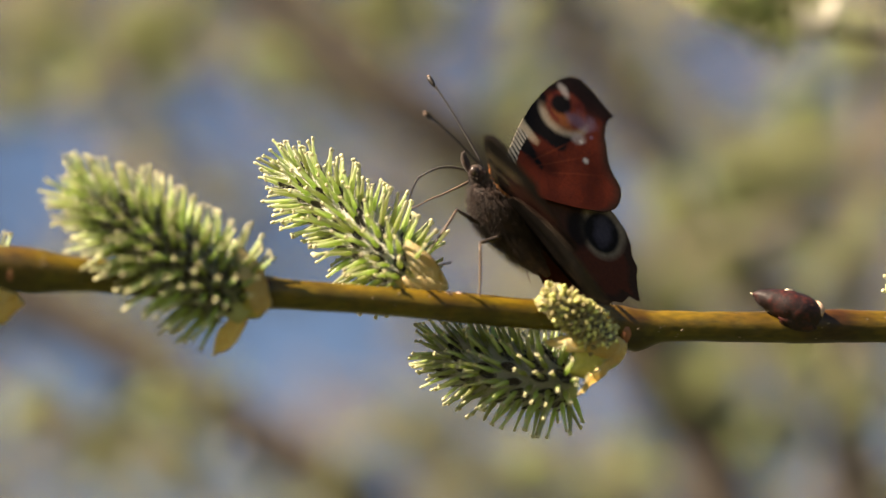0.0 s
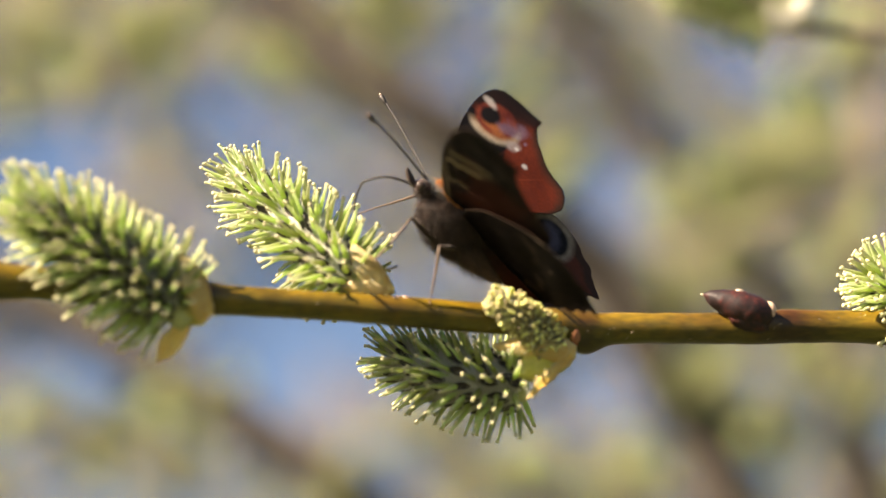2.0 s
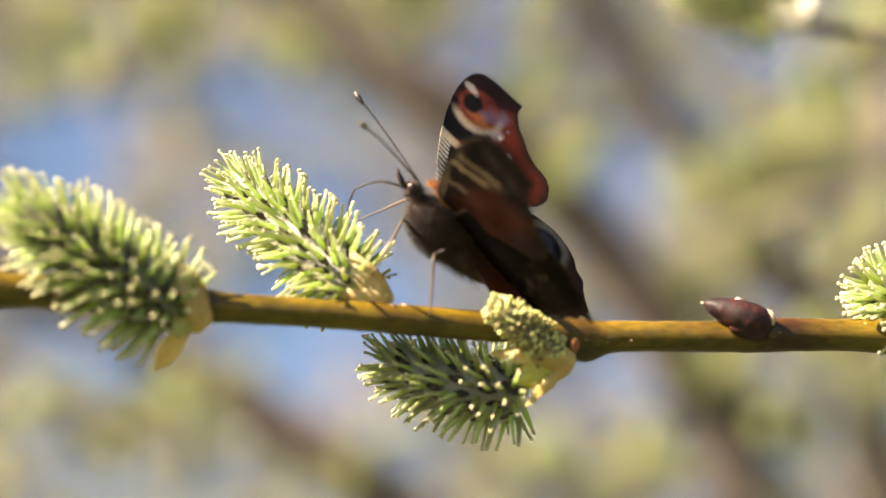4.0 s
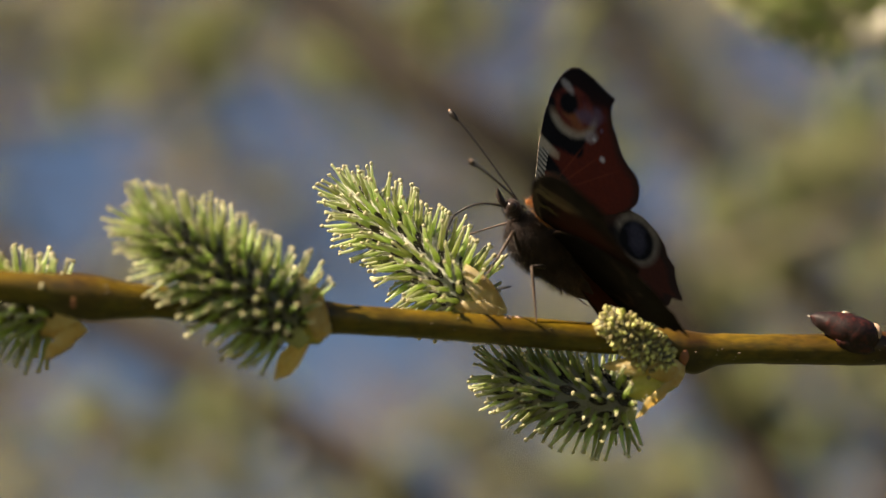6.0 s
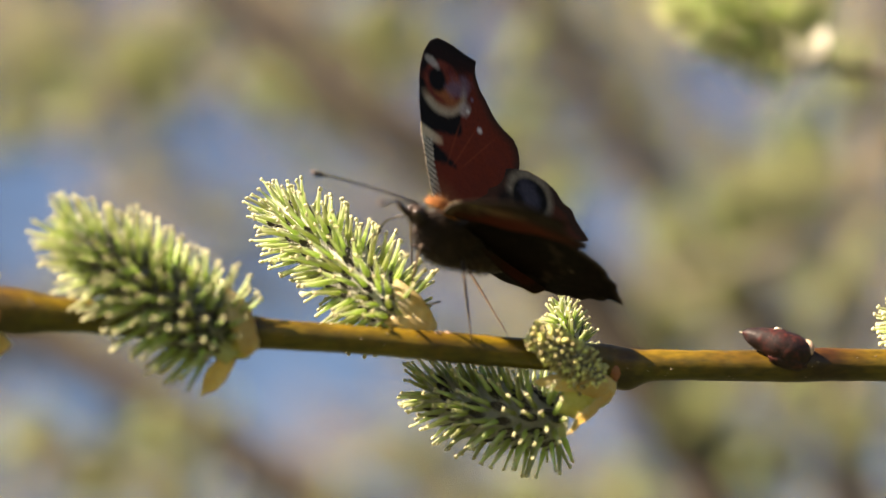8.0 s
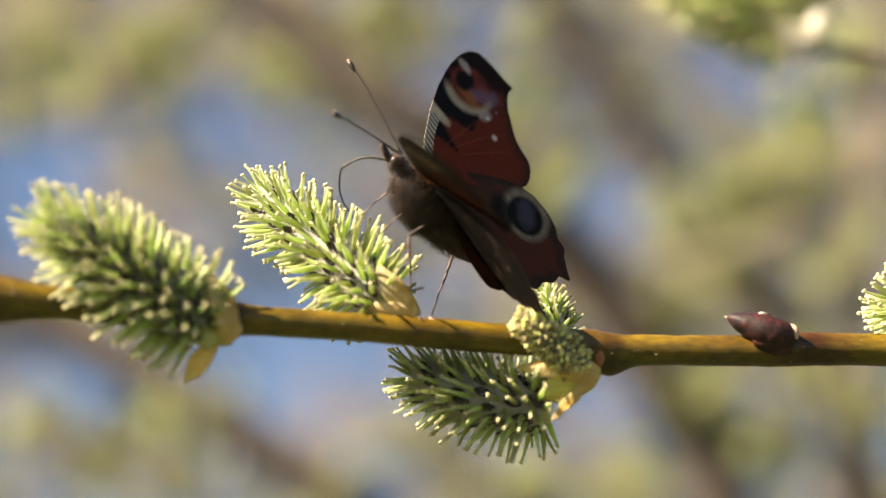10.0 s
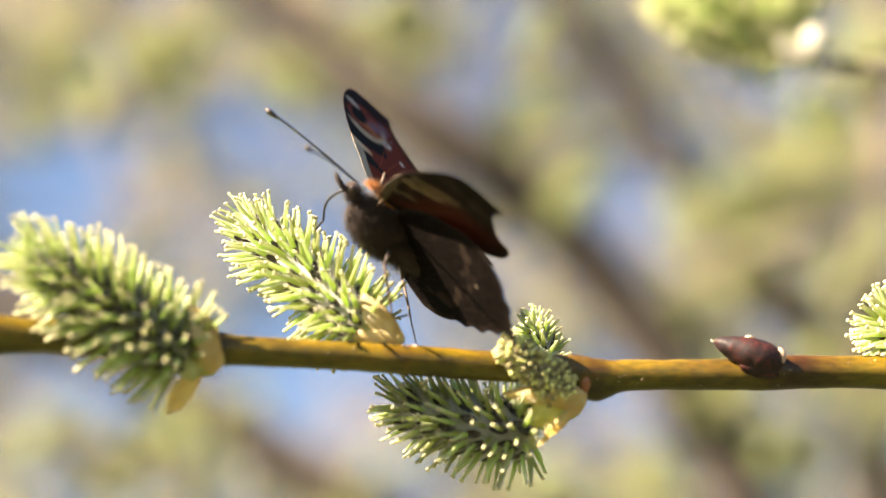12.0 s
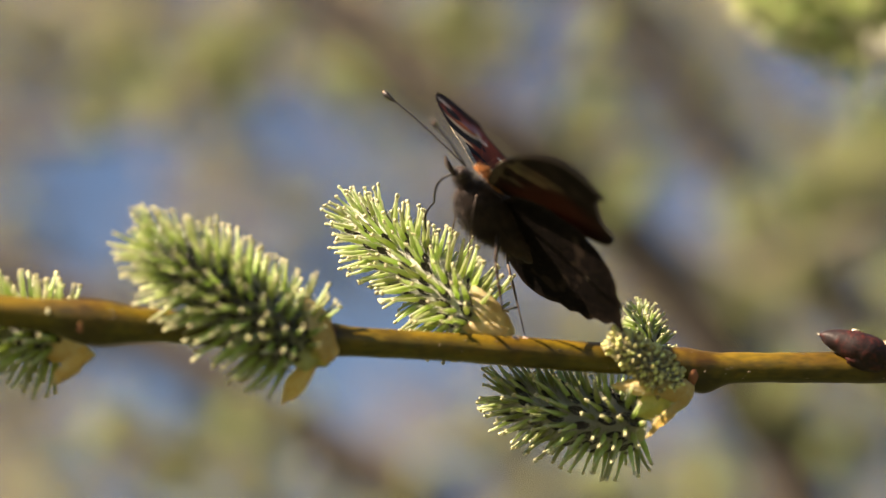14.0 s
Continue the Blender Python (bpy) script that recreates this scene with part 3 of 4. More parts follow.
# ---- butterfly ----
# (seconds, place, (yaw, pitch, roll), then for each wing (raised, swept, twisted): left fore, right fore, left hind, right hind)
FLIGHT = [
    (0, (9.32, -0.75, 4.21), (-4.5, 51.7, -18.0), (26.2, 6.5, 4.9), (24.6, 13.4, 1.6), (26.2, -3.2, 2.9), (25.3, -12.0, -9.1)),
    (0.5, (6.42, -3.54, 3.64), (3.5, 53.0, -18.7), (25.0, 11.7, 7.5), (25.6, 17.2, 2.2), (26.9, -1.5, 5.4), (28.2, -7.2, -1.6)),
    (1, (9.4, -1.7, 3.0), (7.8, 48.6, -19.7), (29.5, 11.9, 5.6), (27.2, 13.9, 3.1), (29.8, -11.9, -0.5), (28.2, -13.7, -6.7)),
    (1.5, (8.67, -1.73, 2.46), (5.6, 47.1, -17.7), (34.1, 8.2, 6.7), (25.9, 12.1, 7.1), (33.7, -12.6, 1.4), (26.3, -14.6, -3.3)),
    (2, (9.62, -2.14, 2.42), (4.8, 46.0, -16.9), (30.9, 10.3, 3.4), (24.9, 10.1, 7.1), (30.8, -10.9, 1.5), (25.7, -15.6, -1.8)),
    (4.5, (6.56, -4.17, 3.92), (18.9, 44.1, -17.8), (28.9, 6.7, -3.3), (35.5, 13.0, 4.7), (30.4, -11.9, -2.7), (37.3, -25.9, 2.5)),
    (5, (4.52, -5.23, 3.75), (29.1, 35.8, -20.3), (21.4, 8.9, 5.9), (37.7, 9.6, 2.9), (23.1, -7.8, -3.4), (38.3, -8.8, 0.0)),
    (5.5, (5.96, -3.93, 1.27), (14.7, 44.9, -21.7), (33.1, 18.1, 5.3), (33.3, 10.6, 8.9), (32.8, -3.9, -5.0), (34.6, -14.5, 1.2)),
    (6, (5.75, -1.96, 2.87), (14.8, 43.6, -22.0), (22.6, 13.9, 3.2), (37.6, 16.6, -0.9), (23.9, -6.2, 1.3), (37.0, -15.3, -3.0)),
    (6.5, (3.85, -3.1, 4.08), (21.2, 42.9, -22.6), (16.5, 12.8, 0.3), (36.8, 16.9, 0.4), (19.0, -9.4, 1.9), (39.0, -14.1, -0.0)),
    (7, (2.29, -4.45, 5.04), (27.8, 30.0, -23.2), (19.8, 10.3, -5.6), (37.6, 10.5, -0.7), (21.4, -18.4, -2.2), (38.3, -21.4, -0.4)),
    (7.5, (1.62, -9.67, 5.71), (37.4, 18.9, -22.8), (19.6, 12.5, 0.3), (47.1, 6.5, 0.7), (25.0, -8.5, -10.5), (45.9, -23.6, 6.6)),
    (10, (0.38, -1.83, 10.55), (6.9, 48.1, -22.5), (21.2, 11.3, 10.5), (25.0, 14.7, -0.5), (27.7, -14.8, -5.0), (25.9, -16.8, -1.8)),
    (10.5, (-1.89, -2.62, 12.51), (9.0, 48.1, -24.4), (20.1, 11.1, 14.9), (24.9, 15.9, -4.0), (28.1, -13.0, -8.0), (23.2, -16.3, -3.6)),
    (11, (-4.02, -3.13, 12.72), (15.5, 40.9, -22.8), (19.9, 11.9, 1.0), (25.0, 14.3, -2.7), (25.5, -15.8, -12.0), (26.3, -19.5, -7.6)),
    (11.5, (-4.38, -3.61, 11.49), (24.7, 45.4, -18.3), (19.6, 2.2, 6.9), (17.2, 14.5, -0.4), (21.7, -7.3, -18.1), (17.6, -11.5, -0.6)),
    (12, (-4.25, -2.74, 10.81), (25.7, 40.2, -18.4), (21.2, 3.3, 4.3), (18.6, 13.0, 0.7), (23.3, -6.4, -20.2), (19.1, -7.4, -0.1)),
    (12.5, (-3.45, -3.81, 10.95), (21.5, 44.4, -20.3), (20.7, 0.9, 4.9), (17.9, 16.2, -2.3), (21.6, 1.7, -24.2), (18.7, -9.6, 0.0)),
    (13, (-4.43, -5.54, 11.59), (27.1, 35.4, -22.4), (22.1, 4.9, 3.3), (17.7, 11.5, 0.0), (21.4, -10.6, -20.2), (18.3, -6.4, 0.0)),
    (13.5, (-3.9, -3.68, 11.55), (24.2, 40.1, -19.9), (23.9, 4.2, 5.7), (15.0, 15.4, -0.6), (21.1, -6.0, -22.2), (15.7, -7.8, 0.0)),
    (14, (-4.55, -7.05, 12.28), (25.0, 41.1, -19.0), (18.6, 5.7, 4.9), (9.5, 12.7, 4.4), (22.1, -14.3, -16.4), (10.1, -7.8, 0.0)),
]


def body_pose(row):
    (x, y, z), (yaw, pitch, roll) = row[1], row[2]
    return pose(x * MM, y * MM, z * MM, roll, -pitch, 180 + yaw)


FORE_EDGE = [(0, -0.3), (3, -1.5), (8, -3.0), (13.9, -3.9), (20, -4.2), (26, -3.9), (30.5, -2.9), (33.4, -1.4), (34.7, 0.6), (34.4, 3.6), (33.6, 6.6), (33.0, 9.6),
             (31.4, 9.1), (29.4, 9.4), (27.2, 10.5), (25.4, 11.9), (23.6, 12.9), (22.0, 14.4), (20.9, 16.2), (19.9, 18.2), (18.0, 19.4), (15.0, 19.8), (12, 18.3), (8, 13.5), (4, 8), (1, 3.5)]
HIND_EDGE = [(0, 0), (4, -1.5), (9, -0.8), (14, 1.2), (19, 4), (22, 7.5), (23.2, 11.5), (23, 14.5), (22, 16.5), (22.5, 18.5), (21.2, 20), (20.4, 22), (19.7, 24.6),
             (17.6, 22.8), (15.6, 23.6), (13.2, 22.6), (10.8, 23.4), (8.6, 22), (6.4, 22.4), (4, 21), (1.8, 21.0), (-0.4, 19.6), (-1.2, 17.0), (-1.5, 13), (-1.2, 8), (-0.6, 3)]
FOLDED_EDGE = HIND_EDGE[:-5] + [(-1.4, 20.2), (-4.4, 18.2), (-6.2, 13.5), (-6.0, 8.0), (-3.6, 3)]


def mixed(a, b, k):
    k = max(0.0, min(1.0, k))
    return tuple(x + (y - x) * k for x, y in zip(a, b))


def soft(d, edge):
    """1 inside (d below 0), falling to 0 over edge."""
    return max(0.0, min(1.0, 0.5 - d / edge))


def oval(u, v, cu, cv, ru, rv, turn=0.0):
    c, s = math.cos(turn), math.sin(turn)
    du, dv = u - cu, v - cv
    return math.hypot((du * c + dv * s) / ru, (-du * s + dv * c) / rv)


RED, BLACK, BROWN = (0.185, 0.030, 0.013), (0.010, 0.008, 0.008), (0.045, 0.026, 0.018)
MAROON, VIOLET, WHITE = (0.13, 0.022, 0.018), (0.22, 0.16, 0.24), (0.75, 0.7, 0.66)
ORANGE = (0.42, 0.14, 0.04)


def fore_top(u, v, rim):
    w_ = 0.5 * noise.noise((u * 0.5, v * 0.5, 3)) + 0.25 * noise.noise((u * 1.7, v * 1.7, 5))
    c = mixed(RED, (0.15, 0.027, 0.014), 0.5 + 1.3 * w_)
    # smoky outer margin and tip
    c = mixed(c, BROWN, soft(rim - 1.6 + 1.5 * w_, 2.2) * 0.9 if u > 10 else 0)
    c = mixed(c, BLACK, soft(27.5 - u + 0.25 * v + w_ * 2, 2.5) * 0.85)
    c = mixed(c, BLACK, soft(20.5 - u + 0.30 * v, 1.5) * soft(v - 6.5, 5) * 0.55)
    # black bar in from the front edge, with a cream tick before it
    bar = max(14.6 + 0.16 * max(0, v + 3) - u, u - 25.0, v - 5.6 + 0.5 * max(0, 17 - u))
    c = mixed(c, BLACK, soft(bar + w_ * 0.5, 0.7))
    c = mixed(c, BLACK, soft(max(abs(u - 10.6 + 0.25 * v) - 1.5 + 0.28 * v, v - 4.2, -3 - v) + w_ * 0.4, 0.6))
    # the eye: a cream crescent towards the body, orange inside it, maroon within and a black pupil
    ring = oval(u, v, 24.8, 1.6, 6.0, 5.2, 0.45)
    ins = oval(u, v, 25.6, 1.6, 4.6, 4.2, 0.45)
    near = soft(u - 23.6 - 0.45 * v, 2.6)
    c = mixed(c, mixed((0.52, 0.43, 0.32), (0.34, 0.14, 0.05), 3.2 - 2.4 * ins + 0.8 * w_), soft((ring - 1) * 5, 0.9) * near)
    c = mixed(c, mixed(MAROON, (0.30, 0.065, 0.035), 0.4 + w_), soft((ins - 1) * 4.2, 0.9))
    c = mixed(c, (0.45, 0.15, 0.05), soft((oval(u, v, 23.2, 2.0, 1.4, 2.6, 0.4) - 1) * 1.4 + w_, 1.0) * 0.7)
    c = mixed(c, BLACK, soft((oval(u, v, 25.9, 0.2, 2.6, 2.0, 0.2) - 1) * 2, 0.8))
    c = mixed(c, VIOLET, soft((oval(u, v, 26.0, 5.2, 3.0, 1.8, 0.9) - 1) * 1.5 + 1.6 * w_, 1.2) * 0.6)
    c = mixed(c, (0.66, 0.60, 0.56), soft((oval(u, v, 29.2, -1.0, 0.9, 1.7, 0.45) - 1) * 1.2 + 0.6 * w_, 0.8) * 0.65)
    c = mixed(c, (0.50, 0.42, 0.40), soft((oval(u, v, 22.0, 6.4, 1.6, 1.1, 0.7) - 1) + w_, 0.9) * 0.75)
    for a, b, r in ((18.8, 10.0, 0.62), (21.8, 7.3, 0.45), (24.6, 8.4, 0.35)):
        c = mixed(c, WHITE if r > 0.4 else VIOLET, soft(math.hypot(u - a, v - b) - r, 0.4) * 0.9)
    c = mixed(c, mixed((0.80, 0.66, 0.46), ORANGE, 0.35 + 0.25 * v), soft(max(abs(u - 13.6 + 0.1 * v) - 0.9 + 0.2 * v, v - 1.0) + w_ * 0.3, 0.6) * 0.8)
    # faint lighter veins towards the outer edge
    for a, b in ((9.0, 0.36), (8.0, 0.62), (6.0, 0.95)):
        c = mixed(c, (0.34, 0.07, 0.03), soft(abs(v - b * (u - 4) ) - 0.16, 0.3) * soft(abs(u - 14) - 4, 3) * 0.5)
    # fine pale ticks on the front edge
    if u < 13.2:
        edge = -0.4 - 0.32 * u if u < 9 else -3.2 - 0.09 * (u - 9)
        if v < edge + 2.1:
            c = mixed(BLACK, (0.80, 0.72, 0.58), soft(0.48 - abs(((u * 1.05 + v * 0.45 + 0.25 * w_) % 1.0) - 0.5) * 2, 0.35))
    c = mixed(c, (0.30, 0.11, 0.05), soft(math.hypot(u, v) - 5, 4) * 0.6 if v > -0.2 - 0.1 * u else 0)
    return c


def hind_top(u, v, rim):
    w_ = 0.5 * noise.noise((u * 0.5, v * 0.5, 13)) + 0.25 * noise.noise((u * 1.7, v * 1.7, 15))
    c = mixed((0.070, 0.036, 0.024), (0.085, 0.030, 0.018), 0.5 + w_)
    c = mixed(c, (0.105, 0.030, 0.016), soft(9 - v + 0.3 * abs(u - 12) + w_, 3))
    c = mixed(c, BROWN, soft(rim - 2.2 + w_, 1.2) * 0.9)
    far_ = oval(u, v, 17.5, 10.2, 5.4, 5.2, 0.5)
    c = mixed(c, mixed((0.33, 0.27, 0.2), (0.20, 0.16, 0.12), 0.5 + w_ * 1.5), soft((far_ - 1) * 5, 1.2))
    c = mixed(c, BLACK, soft((oval(u, v, 17.2, 10.4, 4.2, 3.9, 0.5) - 1) * 4, 0.8))
    c = mixed(c, (0.075, 0.07, 0.10), soft((oval(u, v, 17.7, 10.0, 2.2, 2.9, 0.5) - 1) * 2 + w_, 1.2) * 0.8)
    c = mixed(c, BLACK, soft((oval(u, v, 12.0, 8.2, 2.6, 3.6, 0.4) - 1) * 3, 1.5) * 0.9)
    return c


def under(u, v, rim, seed, fore):
    s_ = 0.6 * noise.noise((u * 0.25, v * 1.6, seed)) + 0.4 * noise.noise((u * 0.9, v * 3.6, seed + 3))
    c = mixed((0.005, 0.0038, 0.0033), (0.020, 0.0132, 0.0105), 0.40 + 1.5 * s_)
    w_ = noise.noise((u * 0.4, v * 0.4, seed + 7))
    # fine wavy cross lines of paler scales
    fine = noise.noise((u * 2.6 + 0.8 * noise.noise((u * 0.6, v * 0.9, seed)), v * 0.9, seed + 11))
    c = mixed(c, (0.040, 0.030, 0.025), soft(0.30 - fine, 0.25) * (0.35 + 0.5 * max(0.0, w_ + 0.2)))
    if fore:
        c = mixed(c, (0.050, 0.014, 0.008), soft(max(4 - u, u - 21, 2.5 - v, v - 14) + 2.5 * w_, 4) * 0.7)
        for k, a in enumerate((9.0, 16.6, 20.0)):
            d_ = abs(u - a - 0.45 * v + 0.7 * noise.noise((v * 0.8, a, 2))) - (0.30, 0.55, 0.45)[k]
            c = mixed(c, (0.46, 0.34, 0.20), soft(max(d_, v - 2.5 - 1.4 * k, -v - 3.0), 0.7) * (0.4, 0.85, 0.7)[k])
        c = mixed(c, (0.012, 0.009, 0.008), soft(max(17.3 - u + 0.45 * v, u - 19.4 - 0.45 * v, v - 6.0), 0.6) * 0.7)
        c = mixed(c, (0.11, 0.08, 0.055), soft(abs(oval(u, v, 24.6, 1.7, 6.2, 5.2, 0.45) - 1) * 5 - 0.3 + w_, 0.6) * soft(u - 25.5, 2) * 0.6)
        c = mixed(c, (0.08, 0.06, 0.045), soft(abs(u - 28.5 + 0.2 * v) - 0.6 + w_, 0.9) * 0.4)
        if u < 14 and v < -0.4 - 0.28 * u + 1.4:
            c = mixed(BLACK, (0.16, 0.12, 0.08), soft(0.5 - abs(((u * 1.15) % 1.0) - 0.5) * 2, 0.35))
    else:
        c = mixed(c, (0.003, 0.0022, 0.002), 0.62 + 0.9 * noise.noise((u * 0.5, v * 2.6, 41)))
        c = mixed(c, (0.06, 0.042, 0.032), soft(abs(oval(u, v, 6, 4, 10.5, 13) - 1) * 9 - 0.35 + 2 * w_, 0.7) * 0.5)
        c = mixed(c, (0.25, 0.2, 0.15), soft(math.hypot(u - 15.5, v - 14) - 0.35, 0.3) * 0.7)
    c = mixed(c, (0.04, 0.028, 0.022), soft(rim - 0.9, 0.5) * 0.5)
    return c


def wing_mesh(name, edge, fore, side):
    """A thin two-sided wing with raised veins and a wavy rim; the scales' colours lie on the vertices."""
    line = [Vector((*p, 0)) for p in edge]
    rim = []
    k = len(line)
    for i in range(k):
        b, c = line[i], line[(i + 1) % k]
        for s in range(9):
            t = s / 9
            rim.append(b.lerp(c, t))
    # round the corners a little
    for _ in range(3):
        rim = [(rim[i - 1] + rim[i] * 2 + rim[(i + 1) % len(rim)]) / 4 for i in range(len(rim))]
    rim = [p + Vector((0.12, 0.12, 0)) * noise.noise((p.x * 1.1, p.y * 1.1, 9)) for p in rim]
    foot = Vector((0.6, 0.9, 0)) if fore else Vector((0.3, 2.4, 0))
    rings = 56
    n_ = len(rim)
    verts, cols, faces, index = [], [], [], []
    for layer in (0, 1):
        for i in range(rings + 1):
            r_ = (i / rings) ** 0.8
            for j, o in enumerate(rim):
                p = foot.lerp(o, r_)
                u, v = p.x, p.y
                gap = (o - p).length
                vein = 0.0
                for a in (0.02, 0.14, 0.25, 0.36, 0.47, 0.58, 0.69, 0.8):
                    vein = max(vein, math.exp(-(((j / n_ - a) * n_) / 1.6) ** 2) * min(1, r_ * 2) * 0.004)
                z = 0.45 * math.sin(min(1, max(0, u) / 30) * math.pi) * (0.6 - 0.04 * v) + 0.25 * noise.noise((u * 0.14, v * 0.14, 4))
                z += vein if layer == 0 else -vein
                z += 0.06 if layer == 0 else -0.06
                verts.append(Vector((-v, u * side, z)))
                if layer == 0:
                    cols.append(fore_top(u, v, gap) if fore else hind_top(u, v, gap))
                else:
                    cols.append(under(u, v, gap, 21 if fore else 31, fore))
    top = (rings + 1) * n_
    for i in range(rings):
        for j in range(n_):
            a, b = i * n_ + j, i * n_ + (j + 1) % n_
            up = (a, b, b + n_, a + n_)
            down = (top + a, top + a + n_, top + b + n_, top + b)
            faces += [up, down] if side * 1 > 0 else [up[::-1], down[::-1]]
            index += [0, 1]
    for j in range(n_):
        a, b = rings * n_ + j, rings * n_ + (j + 1) % n_
        faces.append((a, b, top + b, top + a) if side > 0 else (a, top + a, top + b, b))
        index.append(1)
    me = shape(name, verts, faces, [WING_TOP, WING_UNDER], index=index)
    at = me.color_attributes.new("pattern", "FLOAT_COLOR", "POINT")
    at.data.foreach_set("color", [x for c in cols for x in (*c, 1.0)])
    # what light passes through the membrane: rust red in the middle of the forewing, little elsewhere
    thin = []
    for p in verts:
        u, v = p.y * side, -p.x
        k = soft(max(5 - u, u - 21, 1 - v, v - 17) + 2 * noise.noise((u * 0.3, v * 0.3, 51)), 5) if fore else 0.0
        thin += [*mixed((0.03, 0.018, 0.013), (0.25, 0.075, 0.036), k), 1.0]
    me.color_attributes.new("glow", "FLOAT_COLOR", "POINT").data.foreach_set("color", thin)
    return me


def fur(count, center, radii, length, seed, mat, keep):
    """Short hairs standing on an egg shape."""
    rnd = random.Random(seed)
    verts, faces = [], []
    while len(verts) < count * 4:
        d = Vector((rnd.gauss(0, 1), rnd.gauss(0, 1), rnd.gauss(0, 1))).normalized()
        if not keep(d):
            continue
        p = Vector(center) + Vector((d.x * radii[0], d.y * radii[1], d.z * radii[2]))
        h = (d + Vector((-0.75, 0, -0.1)) + Vector((rnd.gauss(0, 0.25), rnd.gauss(0, 0.25), rnd.gauss(0, 0.25)))).normalized()
        s = h.cross(Vector((0.3, 0.5, 0.8))).normalized() * 0.05
        k = len(verts)
        verts += [p - s, p + s, p + s.cross(h), p + h * length * rnd.uniform(0.6, 1.3)]
        faces += [(k, k + 1, k + 3), (k + 1, k + 2, k + 3), (k + 2, k, k + 3)]
    return shape("fur", verts, faces, mat)


butterfly = thing("butterfly", "dark brown butterfly with red eye-spotted wings feeding on a catkin", "butterfly", G @ body_pose(FLIGHT[0]))


def insect_body(b):
    v, f = ball((-3.0, 0, -1.5), (6.6, 3.0, 4.2), pose(0, 0, 0, 0, 6).to_3x3(), 16, 20, 0.12)
    th = part("thorax", shape("thorax", v, f, FUR), b, "dark brown furry thorax")
    part("fur", fur(5200, (-3.0, 0, -1.5), (6.5, 2.9, 4.1), 1.7, 5, FUR, lambda d: True), th, "dark brown hairs")
    part("side_fur", fur(1800, (-8.0, 0, -1.8), (5.5, 2.4, 2.6), 2.0, 15, FUR, lambda d: True), th, "long dark brown hairs at the wing roots")
    part("collar_fur", fur(800, (1.4, 0, 0.5), (3.6, 2.6, 3.2), 1.6, 6, FUR_RED, lambda d: d.z > 0.55), th, "orange-brown hairs on the back")
    path = smooth_path([(-3.5, 0, -1.4), (-7.0, 0, -1.8), (-10.5, 0, -1.9), (-14.0, 0, -1.6), (-17.0, 0, -1.2)], 5)
    k = len(path)
    v, f = rod(path, [2.5 * math.sin(math.pi * (0.30 + 0.66 * i / (k - 1))) ** 0.7 * (1 + 0.05 * math.sin(i * 2.1)) for i in range(k)], 14)
    part("abdomen", shape("abdomen", v, f, FUR), b, "dark segmented abdomen")
    v, f = ball((5.2, 0, 0.0), (1.7, 1.6, 1.6), None, 10, 14, 0.1)
    hd = part("head", shape("head", v, f, FUR), b, "dark furry head")
    part("fur", fur(350, (5.0, 0, 0.0), (1.7, 1.6, 1.6), 0.9, 8, FUR, lambda d: True), hd, "short dark hairs")
    for s in (1, -1):
        v, f = ball((5.7, 1.15 * s, 0.25), (0.95, 0.7, 1.0), None, 8, 12)
        part("eye", shape("eye", v, f, EYE_DARK), hd, "dark compound eye")
        v, f = rod(smooth_path([(6.0, 0.55 * s, -0.7), (7.4, 0.6 * s, -0.5), (8.7, 0.6 * s, -0.1), (9.8, 0.5 * s, 0.6)], 4),
                   [0.35, 0.4, 0.45, 0.5, 0.52, 0.55, 0.55, 0.52, 0.48, 0.42, 0.34, 0.24, 0.1], 7)
        part("palp", shape("palp", v, f, FUR), hd, "brown pointed palp")


insect_body(butterfly)
FEEL = {
    -1: [(0, (0.95, -0.32, -0.00)), (0.5, (0.98, -0.22, 0.03)), (1, (0.94, -0.33, 0.12)), (1.5, (0.90, -0.44, 0.06)), (2, (0.82, -0.57, 0.10)), (4.5, (0.89, -0.44, 0.08)), (5, (0.77, -0.63, 0.13)), (5.5, (0.98, -0.18, 0.05)), (6, (0.94, -0.34, 0.07)), (6.5, (0.87, -0.48, 0.09)), (7, (0.84, -0.53, 0.08)), (7.5, (0.96, -0.12, -0.24)), (10, (0.93, -0.37, 0.09)), (10.5, (0.93, -0.37, 0.03)), (11, (0.90, -0.40, -0.17)), (11.5, (0.91, -0.42, -0.07)), (12.5, (0.98, -0.17, -0.11)), (13, (0.84, -0.53, -0.11)), (13.5, (0.93, -0.35, -0.10)), (14, (0.86, -0.51, -0.04))],
    1: [(0, (0.60, 0.78, 0.16)), (0.5, (0.57, 0.81, 0.16)), (1, (0.68, 0.72, 0.17)), (1.5, (0.66, 0.73, 0.15)), (2, (0.77, 0.62, 0.17)), (4.5, (0.76, 0.64, 0.07)), (5, (0.77, 0.64, 0.06)), (5.5, (0.69, 0.72, 0.01)), (6, (0.67, 0.74, 0.08)), (6.5, (0.65, 0.76, 0.05)), (7, (0.67, 0.74, 0.06)), (7.5, (0.75, 0.65, -0.06)), (10, (0.68, 0.73, 0.01)), (10.5, (0.68, 0.73, -0.06)), (11, (0.70, 0.71, -0.02)), (11.5, (0.71, 0.70, -0.07)), (12, (0.74, 0.67, -0.05)), (12.5, (0.66, 0.75, 0.01)), (13, (0.72, 0.69, 0.04)), (13.5, (0.71, 0.70, 0.07)), (14, (0.70, 0.71, 0.09))],
}
FEELERS = {}
